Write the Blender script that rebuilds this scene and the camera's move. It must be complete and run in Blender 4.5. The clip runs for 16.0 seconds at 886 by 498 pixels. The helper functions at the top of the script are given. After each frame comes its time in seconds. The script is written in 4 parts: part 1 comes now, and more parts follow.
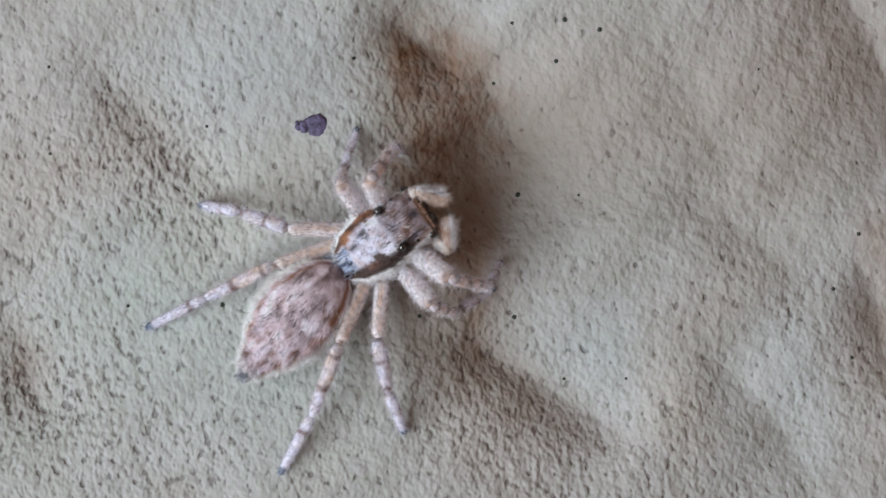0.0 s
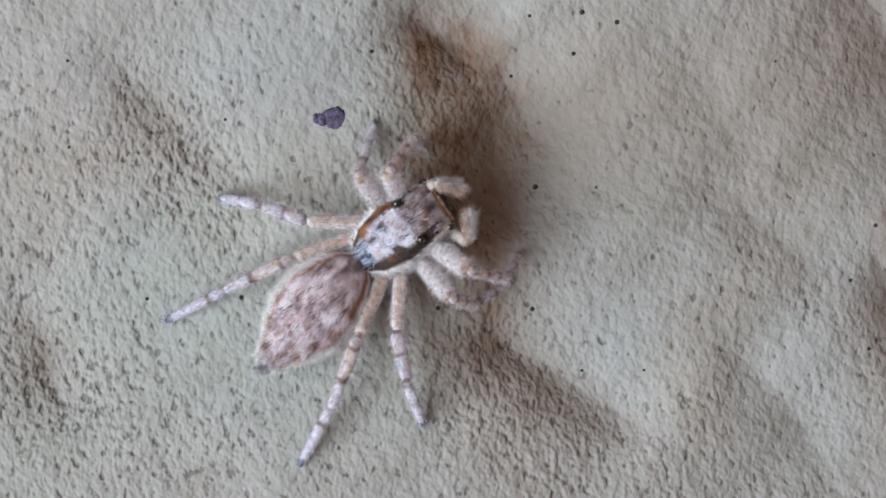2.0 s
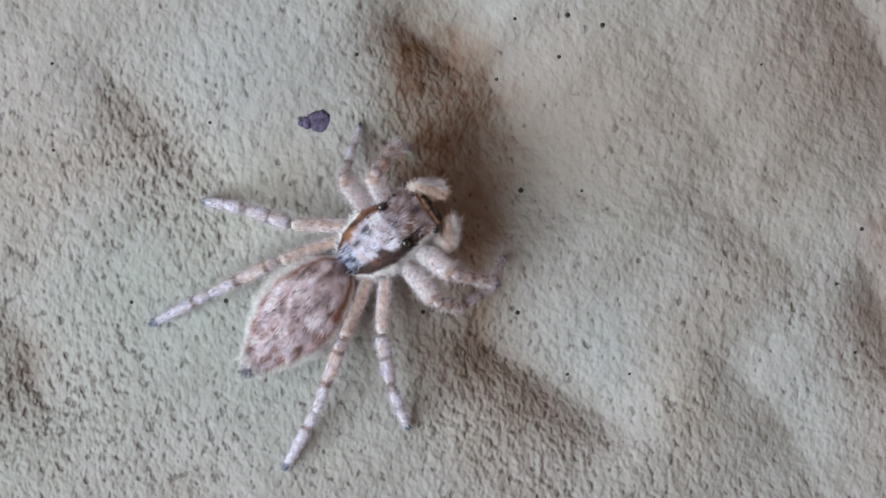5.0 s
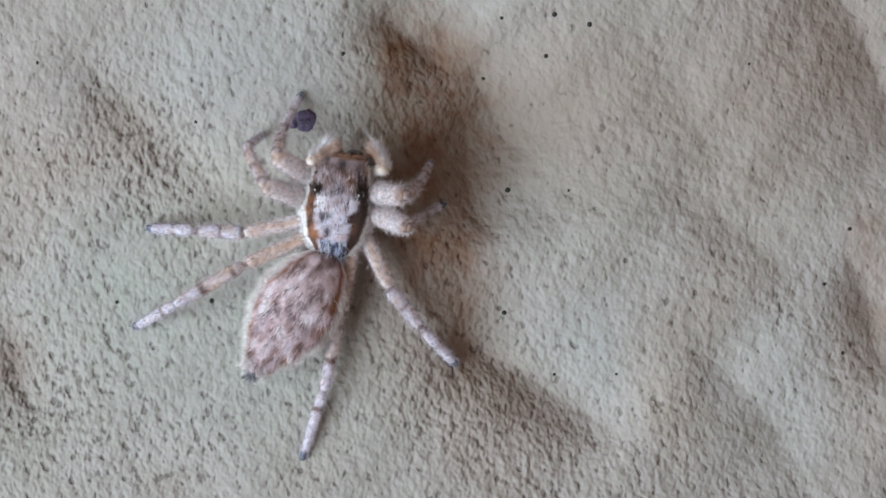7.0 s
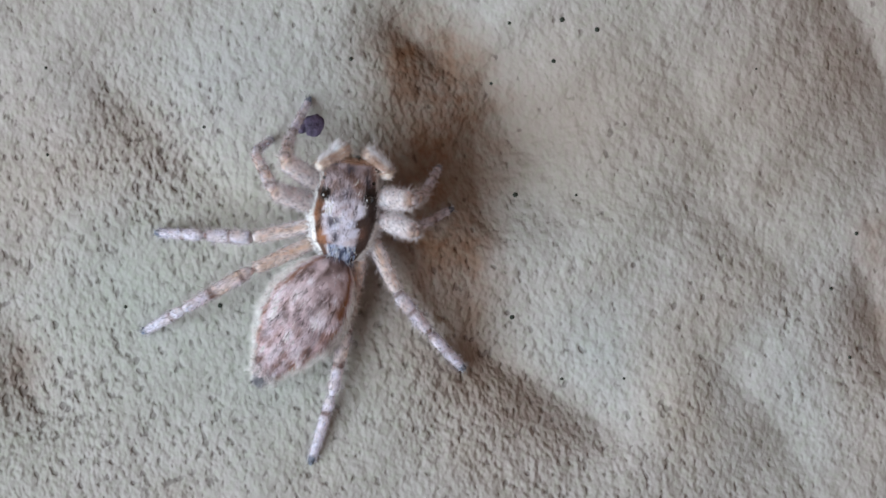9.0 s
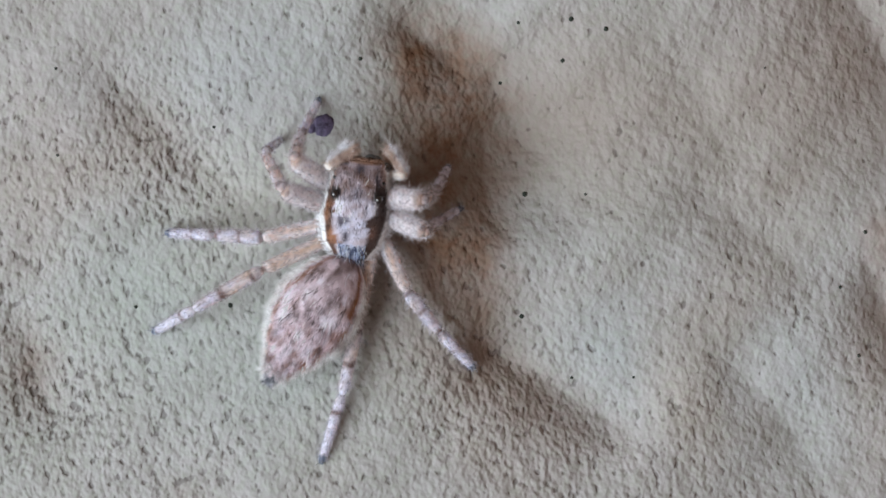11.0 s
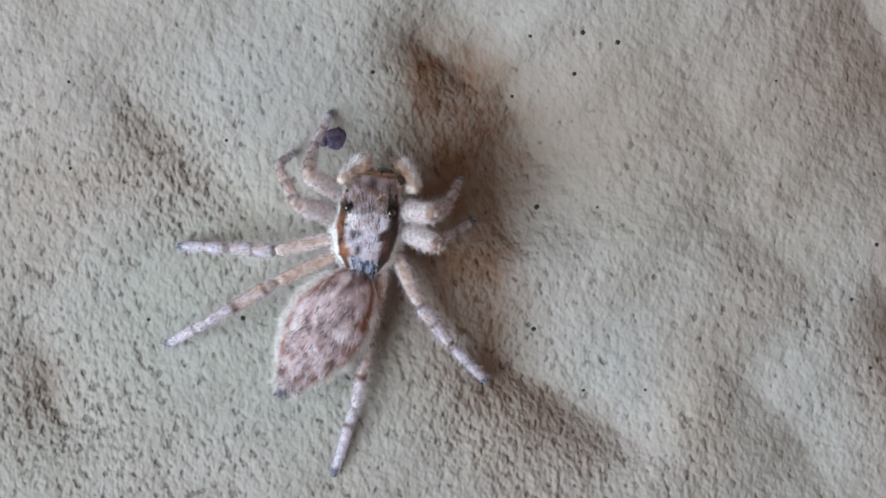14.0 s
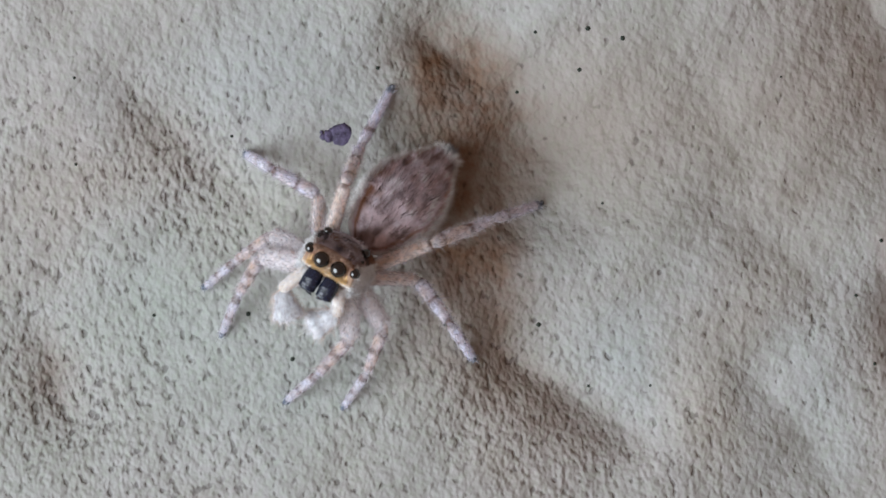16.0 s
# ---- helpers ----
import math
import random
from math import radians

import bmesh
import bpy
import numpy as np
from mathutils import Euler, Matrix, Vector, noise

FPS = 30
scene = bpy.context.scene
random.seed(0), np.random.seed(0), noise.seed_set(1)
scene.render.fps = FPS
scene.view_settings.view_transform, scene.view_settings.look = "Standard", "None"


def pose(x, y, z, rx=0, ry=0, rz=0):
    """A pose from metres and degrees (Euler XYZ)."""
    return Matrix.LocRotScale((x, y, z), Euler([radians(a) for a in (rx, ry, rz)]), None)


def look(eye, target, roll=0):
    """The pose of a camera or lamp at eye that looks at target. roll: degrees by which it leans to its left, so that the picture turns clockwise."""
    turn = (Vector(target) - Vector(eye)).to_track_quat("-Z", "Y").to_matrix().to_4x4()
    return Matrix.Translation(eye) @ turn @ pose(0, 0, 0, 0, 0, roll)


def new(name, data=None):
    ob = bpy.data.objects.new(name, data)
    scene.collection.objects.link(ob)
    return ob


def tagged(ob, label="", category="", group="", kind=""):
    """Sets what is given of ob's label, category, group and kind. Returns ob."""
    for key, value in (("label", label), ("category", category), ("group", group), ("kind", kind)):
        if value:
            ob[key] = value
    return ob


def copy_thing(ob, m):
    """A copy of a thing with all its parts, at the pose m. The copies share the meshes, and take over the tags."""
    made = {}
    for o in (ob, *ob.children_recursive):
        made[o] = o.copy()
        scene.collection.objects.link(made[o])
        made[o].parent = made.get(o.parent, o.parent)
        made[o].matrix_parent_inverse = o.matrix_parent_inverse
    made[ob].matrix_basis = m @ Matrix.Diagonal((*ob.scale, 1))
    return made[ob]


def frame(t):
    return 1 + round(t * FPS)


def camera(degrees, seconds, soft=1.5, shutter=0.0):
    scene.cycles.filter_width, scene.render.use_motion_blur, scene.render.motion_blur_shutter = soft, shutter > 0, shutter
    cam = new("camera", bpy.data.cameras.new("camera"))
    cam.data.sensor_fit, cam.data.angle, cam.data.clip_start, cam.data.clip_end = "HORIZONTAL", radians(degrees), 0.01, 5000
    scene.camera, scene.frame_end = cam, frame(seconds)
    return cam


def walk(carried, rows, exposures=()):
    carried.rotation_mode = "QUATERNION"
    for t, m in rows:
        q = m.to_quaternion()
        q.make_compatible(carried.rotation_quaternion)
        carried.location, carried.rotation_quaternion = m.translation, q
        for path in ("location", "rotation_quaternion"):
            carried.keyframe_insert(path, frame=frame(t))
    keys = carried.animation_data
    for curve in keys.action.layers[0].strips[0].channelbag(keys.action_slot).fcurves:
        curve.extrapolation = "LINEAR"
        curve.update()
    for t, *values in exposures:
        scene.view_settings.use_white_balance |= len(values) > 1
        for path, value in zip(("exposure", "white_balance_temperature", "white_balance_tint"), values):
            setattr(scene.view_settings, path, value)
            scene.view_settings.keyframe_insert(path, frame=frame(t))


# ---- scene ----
cam = camera(17.02, 16.0, soft=1.7, shutter=0.5)
MM = 0.001
# seconds, camera x, y and height in millimetres, turn in degrees: held by hand over the cloth, looking straight down
CAMERA_ROWS = [
    (0.0, 0.0, 0.0, 110.0, 0.0), (0.5, -0.206, -0.042, 110.28, -0.037), (1.0, -0.493, 0.083, 110.4, -0.041),
    (1.5, -0.617, 0.05, 110.35, -0.101), (2.0, -0.679, -0.287, 110.3, -0.125), (2.5, -0.912, -0.139, 110.55, -0.158),
    (3.0, -0.925, -0.652, 110.21, -0.13), (3.5, -0.781, -0.531, 110.38, -0.135), (4.0, -0.292, -0.065, 110.1, -0.11),
    (4.2, -0.26, -0.335, 110.1, -0.11), (6.3, 0.25, 0.214, 109.8, -0.085),
    (6.5, 0.287, -0.164, 109.75, -0.084), (7.0, 0.383, -0.164, 109.73, -0.076), (7.5, 0.421, -0.137, 109.78, -0.052),
    (8.0, 0.204, -0.053, 110.03, -0.106), (8.5, 0.099, 0.105, 110.04, -0.067), (9.0, 0.086, 0.012, 109.95, -0.097),
    (9.2, 0.126, 0.138, 109.95, -0.1), (11.3, -0.3, -0.02, 110.2, -0.24),
    (11.5, -0.22, 0.253, 110.23, -0.243), (12.0, -0.141, 0.068, 110.13, -0.216), (12.5, -0.331, 0.317, 110.28, -0.251),
    (13.0, -0.489, 0.471, 110.26, -0.201), (13.5, -0.64, 0.426, 110.31, -0.26), (14.0, -0.725, 0.477, 110.38, -0.245),
    (14.5, -0.791, 0.581, 110.53, -0.233), (15.0, -0.701, 0.492, 110.33, -0.281), (15.5, -0.728, 0.301, 110.46, -0.254),
    (16.0, -0.923, 0.318, 110.49, -0.246),
]
walk(cam, [(t, pose(x * MM, y * MM, h * MM, 0, 0, turn)) for t, x, y, h, turn in CAMERA_ROWS])

# ---- world and light: soft cool daylight low from one side, warm light back from the surroundings ----
world = bpy.data.worlds.new("sky")
scene.world = world
world.use_nodes = True
wn = world.node_tree
sky = wn.nodes.new("ShaderNodeTexSky")
sky.sky_type = "NISHITA"
sky.sun_disc = False
sky.sun_elevation, sky.sun_rotation = radians(37), radians(247)
tint = wn.nodes.new("ShaderNodeMix")
tint.data_type = "RGBA"
tint.inputs[0].default_value = 0.75
tint.inputs[7].default_value = (5.3, 3.4, 2.3, 1)
wn.links.new(sky.outputs[0], tint.inputs[6])
wn.links.new(tint.outputs[2], wn.nodes["Background"].inputs[0])
wn.nodes["Background"].inputs[1].default_value = 0.052

sun_data = bpy.data.lights.new("daylight", "SUN")
sun_data.energy, sun_data.angle, sun_data.color = 4.5, radians(52), (0.82, 0.922, 1.0)
sun = new("daylight", sun_data)
sun.matrix_world = look((-0.72 * 0.3, -0.30 * 0.3, 0.59 * 0.3), (0, 0, 0))
scene.view_settings.exposure = 0.0


# ---- materials ----
def node_material(name, roughness=0.8):
    m = bpy.data.materials.new(name)
    m.use_nodes = True
    b = m.node_tree.nodes["Principled BSDF"]
    b.inputs["Roughness"].default_value = roughness
    b.inputs["Specular IOR Level"].default_value = 0.25
    return m, m.node_tree, b


def add_noise(nt, scale, detail=3.0, rough=0.55, stretch=None, turn=0.0):
    co = nt.nodes.new("ShaderNodeTexCoord")
    n = nt.nodes.new("ShaderNodeTexNoise")
    n.inputs["Scale"].default_value, n.inputs["Detail"].default_value, n.inputs["Roughness"].default_value = scale, detail, rough
    if stretch:
        mp = nt.nodes.new("ShaderNodeMapping")
        mp.inputs["Scale"].default_value = stretch
        mp.inputs["Rotation"].default_value = (0, 0, radians(turn))
        nt.links.new(co.outputs["Object"], mp.inputs[0])
        nt.links.new(mp.outputs[0], n.inputs["Vector"])
    else:
        nt.links.new(co.outputs["Object"], n.inputs["Vector"])
    return n.outputs["Fac"]


def ramp(nt, fac, stops):
    r = nt.nodes.new("ShaderNodeValToRGB")
    e = r.color_ramp.elements
    while len(e) < len(stops):
        e.new(0.5)
    for k, (p, c) in enumerate(stops):
        e[k].position, e[k].color = p, (*c, 1) if len(c) == 3 else c
    nt.links.new(fac, r.inputs[0])
    return r.outputs["Color"]


def mix(nt, fac, a, b, how="MIX"):
    m = nt.nodes.new("ShaderNodeMix")
    m.data_type, m.blend_type = "RGBA", how
    for slot, v in ((0, fac), (6, a), (7, b)):
        if isinstance(v, bpy.types.NodeSocket):
            nt.links.new(v, m.inputs[slot])
        else:
            m.inputs[slot].default_value = v if slot == 0 else (*v, 1)
    return m.outputs[2]


def bump(nt, height, distance, strength=1.0, below=None):
    n = nt.nodes.new("ShaderNodeBump")
    n.inputs["Distance"].default_value = distance
    if isinstance(strength, bpy.types.NodeSocket):
        nt.links.new(strength, n.inputs["Strength"])
    else:
        n.inputs["Strength"].default_value = strength
    nt.links.new(height, n.inputs["Height"])
    if below:
        nt.links.new(below, n.inputs["Normal"])
    return n.outputs["Normal"]


def spot_mask(nt, x, y, wide, high, turn):
    """1 at the middle of an oval patch on the cloth, 0 past its rim (millimetres, degrees)."""
    co = nt.nodes.new("ShaderNodeTexCoord")
    mp = nt.nodes.new("ShaderNodeMapping")
    mp.vector_type = "TEXTURE"
    mp.inputs["Location"].default_value = (x * MM, y * MM, 0)
    mp.inputs["Rotation"].default_value = (0, 0, radians(turn))
    mp.inputs["Scale"].default_value = (wide * MM, high * MM, 1)
    nt.links.new(co.outputs["Object"], mp.inputs[0])
    g = nt.nodes.new("ShaderNodeTexGradient")
    g.gradient_type = "SPHERICAL"
    nt.links.new(mp.outputs[0], g.inputs[0])
    return g.outputs["Fac"]


def cloth_material():
    m, nt, b = node_material("suede_cloth", 0.9)
    b.inputs["Specular IOR Level"].default_value = 0.15
    khaki = ramp(nt, add_noise(nt, 330, 3), [(0.3, (0.344, 0.329, 0.314)), (0.55, (0.382, 0.370, 0.364)), (0.75, (0.416, 0.399, 0.396))])
    hue = ramp(nt, add_noise(nt, 75, 3, 0.5), [(0.36, (0.965, 1.005, 0.965)), (0.5, (0.985, 1.0, 0.985)), (0.64, (1.02, 0.99, 0.955))])
    khaki = mix(nt, 1.0, khaki, hue, "MULTIPLY")
    blot = ramp(nt, add_noise(nt, 130, 4, 0.6), [(0.5, (0, 0, 0)), (0.72, (1, 1, 1))])
    blot_f = mix(nt, 1.0, blot, (0.35, 0.35, 0.35), "MULTIPLY")
    col = mix(nt, blot_f, khaki, (0.30, 0.25, 0.20))
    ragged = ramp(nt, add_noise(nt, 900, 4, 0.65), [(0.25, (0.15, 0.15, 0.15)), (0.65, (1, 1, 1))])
    # oval brown stains, some of them painted shade along creases and beside the spider: x, y, half width, half height,
    # turn, strength
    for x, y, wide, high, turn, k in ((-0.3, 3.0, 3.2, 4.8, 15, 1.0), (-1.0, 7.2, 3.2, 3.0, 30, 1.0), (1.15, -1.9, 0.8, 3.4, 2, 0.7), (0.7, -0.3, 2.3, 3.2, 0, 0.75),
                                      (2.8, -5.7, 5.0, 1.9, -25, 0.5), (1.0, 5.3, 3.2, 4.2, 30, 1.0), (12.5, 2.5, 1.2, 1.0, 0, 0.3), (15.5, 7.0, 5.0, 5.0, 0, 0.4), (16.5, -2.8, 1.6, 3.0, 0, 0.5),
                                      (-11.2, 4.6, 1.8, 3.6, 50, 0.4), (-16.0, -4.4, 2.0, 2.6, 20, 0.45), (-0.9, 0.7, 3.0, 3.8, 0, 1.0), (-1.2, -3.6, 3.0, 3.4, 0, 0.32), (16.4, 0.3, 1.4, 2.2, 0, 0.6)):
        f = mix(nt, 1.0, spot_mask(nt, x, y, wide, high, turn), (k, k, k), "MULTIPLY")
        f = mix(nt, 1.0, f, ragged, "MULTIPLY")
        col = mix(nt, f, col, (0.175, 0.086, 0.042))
    # soft oval patches of cooler and warmer tone
    for x, y, wide, high, turn, tone in ((5.8, -3.8, 4.0, 2.8, -25, (0.345, 0.37, 0.37)), (13.3, -5.0, 2.0, 4.2, 15, (0.37, 0.39, 0.385)), (8.6, -5.6, 1.8, 3.6, 20, (0.425, 0.385, 0.345)),
                                         (11.5, 5.5, 10.0, 7.0, 0, (0.352, 0.30, 0.262)), (-11.5, -1.5, 4.5, 5.0, 0, (0.35, 0.385, 0.36)), (-7.5, 1.0, 5.0, 4.5, 0, (0.405, 0.412, 0.375)), (-8.5, 6.5, 7.0, 4.5, 0, (0.36, 0.385, 0.39)), (-6.0, -5.0, 7.0, 5.0, 0, (0.355, 0.385, 0.365)), (4.8, 5.0, 4.0, 5.0, 20, (0.345, 0.293, 0.255))):
        col = mix(nt, mix(nt, 1.0, spot_mask(nt, x, y, wide, high, turn), (0.65, 0.65, 0.65), "MULTIPLY"), col, tone)
    fleck = ramp(nt, add_noise(nt, 3600, 3, 0.6), [(0.34, (0.95, 0.99, 0.93)), (0.5, (1.0, 1.0, 1.0)), (0.66, (1.03, 1.0, 1.03))])
    col = mix(nt, 0.8, col, fleck, "MULTIPLY")
    co = nt.nodes.new("ShaderNodeTexCoord")
    axis = nt.nodes.new("ShaderNodeVectorMath")
    axis.operation = "DOT_PRODUCT"
    axis.inputs[1].default_value = (0.55, 0.83, 0)
    nt.links.new(co.outputs["Object"], axis.inputs[0])

    def along(a, b, from_a, to_b):
        n = nt.nodes.new("ShaderNodeMapRange")
        for slot, v in ((1, a), (2, b), (3, from_a), (4, to_b)):
            n.inputs[slot].default_value = v
        nt.links.new(axis.outputs["Value"], n.inputs[0])
        return n.outputs[0]

    def plus(a, b, k):
        n = nt.nodes.new("ShaderNodeMath")
        n.operation = "MULTIPLY_ADD"
        nt.links.new(a, n.inputs[0])
        n.inputs[1].default_value = k
        nt.links.new(b, n.inputs[2])
        return n.outputs[0]

    worn = ramp(nt, add_noise(nt, 260, 3, 0.6), [(0.36, (0.62, 0.62, 0.62)), (0.62, (1, 1, 1))])
    rough = mix(nt, 1.0, worn, along(-0.006, 0.011, 0.74, 0.36), "MULTIPLY")
    # coarser in the hollows: x, y, half width, half height, turn
    for x, y, wide, high, turn in ((0.5, -4.6, 8.0, 4.5, -25), (-15.0, -5.0, 5.0, 6.0, 10), (-10.5, 3.6, 3.5, 5.0, 40), (-1.0, 3.5, 4.5, 5.5, 0)):
        rough = mix(nt, mix(nt, 1.0, spot_mask(nt, x, y, wide, high, turn), (0.9, 0.9, 0.9), "MULTIPLY"), rough, (1.22, 1.22, 1.22))
    # small pits of uneven shape, their shade painted into the colour, closer where the nap is less rubbed
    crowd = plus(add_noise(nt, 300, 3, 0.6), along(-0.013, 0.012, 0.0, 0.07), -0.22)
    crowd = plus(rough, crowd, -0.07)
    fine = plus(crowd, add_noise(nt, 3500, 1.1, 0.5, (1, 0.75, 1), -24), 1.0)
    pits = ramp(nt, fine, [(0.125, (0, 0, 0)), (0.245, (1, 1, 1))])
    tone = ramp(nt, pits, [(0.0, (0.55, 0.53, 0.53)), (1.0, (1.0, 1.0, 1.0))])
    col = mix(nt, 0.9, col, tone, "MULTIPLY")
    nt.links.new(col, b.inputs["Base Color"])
    grain = add_noise(nt, 3500, 1.1, 0.5, (1, 0.75, 1), -24)
    coarse = add_noise(nt, 1900, 2.5, 0.55, (1, 0.85, 1), 20)
    n1 = bump(nt, coarse, 0.00017, 0.8)
    n2 = bump(nt, grain, 0.00019, rough, n1)
    n3 = bump(nt, pits, 0.00003, 0.7, n2)
    nt.links.new(n3, b.inputs["Normal"])
    return m


def coat_material(name, roughness, scatter=0.0, grain=6000, depth=0.00004, clear=1.0):
    """Skin or hair of the spider: its own pattern, broken up by fine grain."""
    m, nt, b = node_material(name, roughness)
    at = nt.nodes.new("ShaderNodeVertexColor")
    at.layer_name = "pattern"
    g = ramp(nt, add_noise(nt, grain, 2), [(0.3, (0.82, 0.80, 0.80)), (0.6, (1, 1, 1))])
    nt.links.new(mix(nt, 0.7, at.outputs["Color"], g, "MULTIPLY"), b.inputs["Base Color"])
    if scatter:
        b.inputs["Subsurface Weight"].default_value = scatter
        b.inputs["Subsurface Radius"].default_value = (1.0, 0.88, 0.82)
        b.inputs["Subsurface Scale"].default_value = 0.00015 if scatter < 0.5 else 0.0004
    if clear < 1.0:
        thin = ramp(nt, add_noise(nt, 5200, 3, 0.6), [(0.36, (clear - 0.16,) * 3), (0.64, (clear + 0.16,) * 3)])
        nt.links.new(thin, b.inputs["Alpha"])
    nt.links.new(bump(nt, add_noise(nt, grain, 2), depth, 0.6), b.inputs["Normal"])
    return m


def plain_material(name, colour, roughness, specular=0.5, grain=4000, depth=0.00003, dark=0.6):
    m, nt, b = node_material(name, roughness)
    b.inputs["Specular IOR Level"].default_value = specular
    c = ramp(nt, add_noise(nt, grain, 3), [(0.3, tuple(v * dark for v in colour)), (0.65, colour)])
    nt.links.new(c, b.inputs["Base Color"])
    if depth:
        nt.links.new(bump(nt, add_noise(nt, grain, 3), depth, 0.7), b.inputs["Normal"])
    return m


CLOTH = cloth_material()
SKIN = coat_material("spider_skin", 0.55, 0.25)
HAIR = coat_material("spider_hair", 0.6)
LEG = coat_material("leg_skin", 0.5, 0.9, clear=0.74)
GLASSY = coat_material("thin_leg_skin", 0.5, 0.9, clear=0.56)
FUZZ = coat_material("leg_fuzz", 0.6, clear=0.40)
FEELER = coat_material("feeler_skin", 0.6, 0.8)
EYE = plain_material("eye_black", (0.012, 0.009, 0.008), 0.10, 1.0, depth=0)
JAW = plain_material("jaw_black", (0.011, 0.016, 0.038), 0.2, 0.7, 9000, 0.00003)
SPECK = plain_material("speck_dark", (0.03, 0.04, 0.03), 0.7, 0.3, 9000)
DROP = plain_material("dropping_dark", (0.13, 0.105, 0.19), 0.7, 0.35, 4200, 0.00012, 0.3)


# ---- meshes, in millimetres ----
class Shape:
    def __init__(self):
        self.v, self.f, self.c, self.hairy = [], [], [], set()

    def ring_loft(self, rings, colour, caps=True):
        """rings: lists of points of one length, joined from ring to ring; colour: a function of a point."""
        base, n = len(self.v), len(rings[0])
        for r in rings:
            for p in r:
                self.v.append(Vector(p))
                self.c.append(colour(p))
        for i in range(len(rings) - 1):
            for j in range(n):
                a, b2 = base + i * n + j, base + i * n + (j + 1) % n
                self.f.append((a, b2, b2 + n, a + n))
        if caps:
            self.f.append(tuple(base + j for j in reversed(range(n))))
            self.f.append(tuple(base + (len(rings) - 1) * n + j for j in range(n)))

    def hair(self, root, way, length, thick, colour, droop=0.0):
        way = Vector(way).normalized()
        side = way.orthogonal().normalized() * thick
        up = way.cross(side)
        root = Vector(root)
        mid = root + way * length * 0.55
        tip = root + way * length + Vector((0, 0, -droop * length))
        base, start = len(self.v), len(self.f)
        for k in range(3):
            a = k * 2.0944
            self.v.append(root + side * math.cos(a) + up * math.sin(a))
            self.c.append(colour)
        for k in range(3):
            a = k * 2.0944
            self.v.append(mid + (side * math.cos(a) + up * math.sin(a)) * 0.7)
            self.c.append(colour)
        self.v.append(tip)
        self.c.append(colour)
        for k in range(3):
            a, b2 = base + k, base + (k + 1) % 3
            self.f.append((a, b2, b2 + 3, a + 3))
            self.f.append((a + 3, b2 + 3, base + 6))
        self.hairy.update(range(start, len(self.f)))

    def ball(self, centre, r, colour=(1, 1, 1), squash=(1, 1, 1), rows=12, cols=18):
        rings = []
        for i in range(rows + 1):
            lat = math.pi * (i / rows - 0.5) * 0.998
            rings.append([(centre[0] + r * squash[0] * math.cos(lat) * math.cos(2 * math.pi * j / cols),
                           centre[1] + r * squash[1] * math.cos(lat) * math.sin(2 * math.pi * j / cols),
                           centre[2] + r * squash[2] * math.sin(lat)) for j in range(cols)])
        self.ring_loft(rings, lambda p: colour)

    def mesh(self, name):
        me = bpy.data.meshes.new(name)
        me.from_pydata([tuple(p * MM) for p in self.v], [], self.f)
        at = me.color_attributes.new("pattern", "FLOAT_COLOR", "POINT")
        at.data.foreach_set("color", [x for c in self.c for x in (*c[:3], 1.0)])
        me.polygons.foreach_set("use_smooth", [True] * len(me.polygons))
        return me


def part(name, shape, material, parent=None, label="", kind=""):
    me = shape.mesh(name)
    me.materials.append(material)
    if shape.hairy and material is not HAIR:
        me.materials.append(FUZZ if material in (LEG, GLASSY) else HAIR)
        me.polygons.foreach_set("material_index", [1 if i in shape.hairy else 0 for i in range(len(me.polygons))])
    ob = new(name, me)
    ob.parent = parent
    return tagged(ob, label=label, kind=kind)


def blend(a, b, k):
    k = max(0.0, min(1.0, k))
    return tuple(x + (y - x) * k for x, y in zip(a, b))


def grain_at(p, scale, shift=0.0):
    return noise.noise(Vector((p[0] * scale + shift, p[1] * scale + shift * 0.7, p[2] * scale)))


# ---- the cloth: a wrinkled sheet with soft creases ----
# x, y of the crease's foot, the way its shaded slope falls (degrees), width of the fall and of the rise beyond, half length, steepness
CREASES = [
    (-0.7, 7.7, 48, 0.8, 2.5, 1.5, 0.75), (-0.9, 7.5, 40, 2.4, 4.0, 2.6, 0.28), (2.3, 5.3, 30, 1.5, 4.0, 2.3, 0.55), (1.5, 2.6, 12, 1.3, 4.0, 2.4, 0.68),
    (2.0, 5.0, 30, 4.0, 5.0, 4.5, 0.16), (1.2, -1.9, 2, 0.9, 3.5, 2.2, 0.35), (3.9, -5.25, 62, 1.0, 3.0, 3.8, 0.62), (3.4, -5.4, 62, 2.6, 4.0, 4.0, 0.24), (-10.2, 4.2, 50, 1.9, 4.0, 4.2, 0.35),
    (-15.6, -4.4, 25, 1.6, 3.5, 2.8, 0.46), (12.1, -6.3, 32, 2.4, 3.0, 3.4, 0.25), (16.4, -2.5, 20, 1.2, 3.0, 2.6, 0.6), (16.4, 7.2, 30, 2.8, 4.0, 4.6, 0.42),
    (11.5, 0.2, 45, 2.6, 4.0, 3.4, 0.15), (9.4, 5.5, 40, 2.0, 4.0, 2.8, 0.15),
]
folds = random.Random(5)
FAR_CREASES = []
while len(FAR_CREASES) < 26:
    x, y = folds.uniform(-60, 60), folds.uniform(-48, 48)
    if abs(x) > 23 or abs(y) > 15:
        FAR_CREASES.append((x, y, folds.uniform(0, 90), folds.uniform(1.5, 4), folds.uniform(3, 6), folds.uniform(3, 8), folds.uniform(0.15, 0.4)))


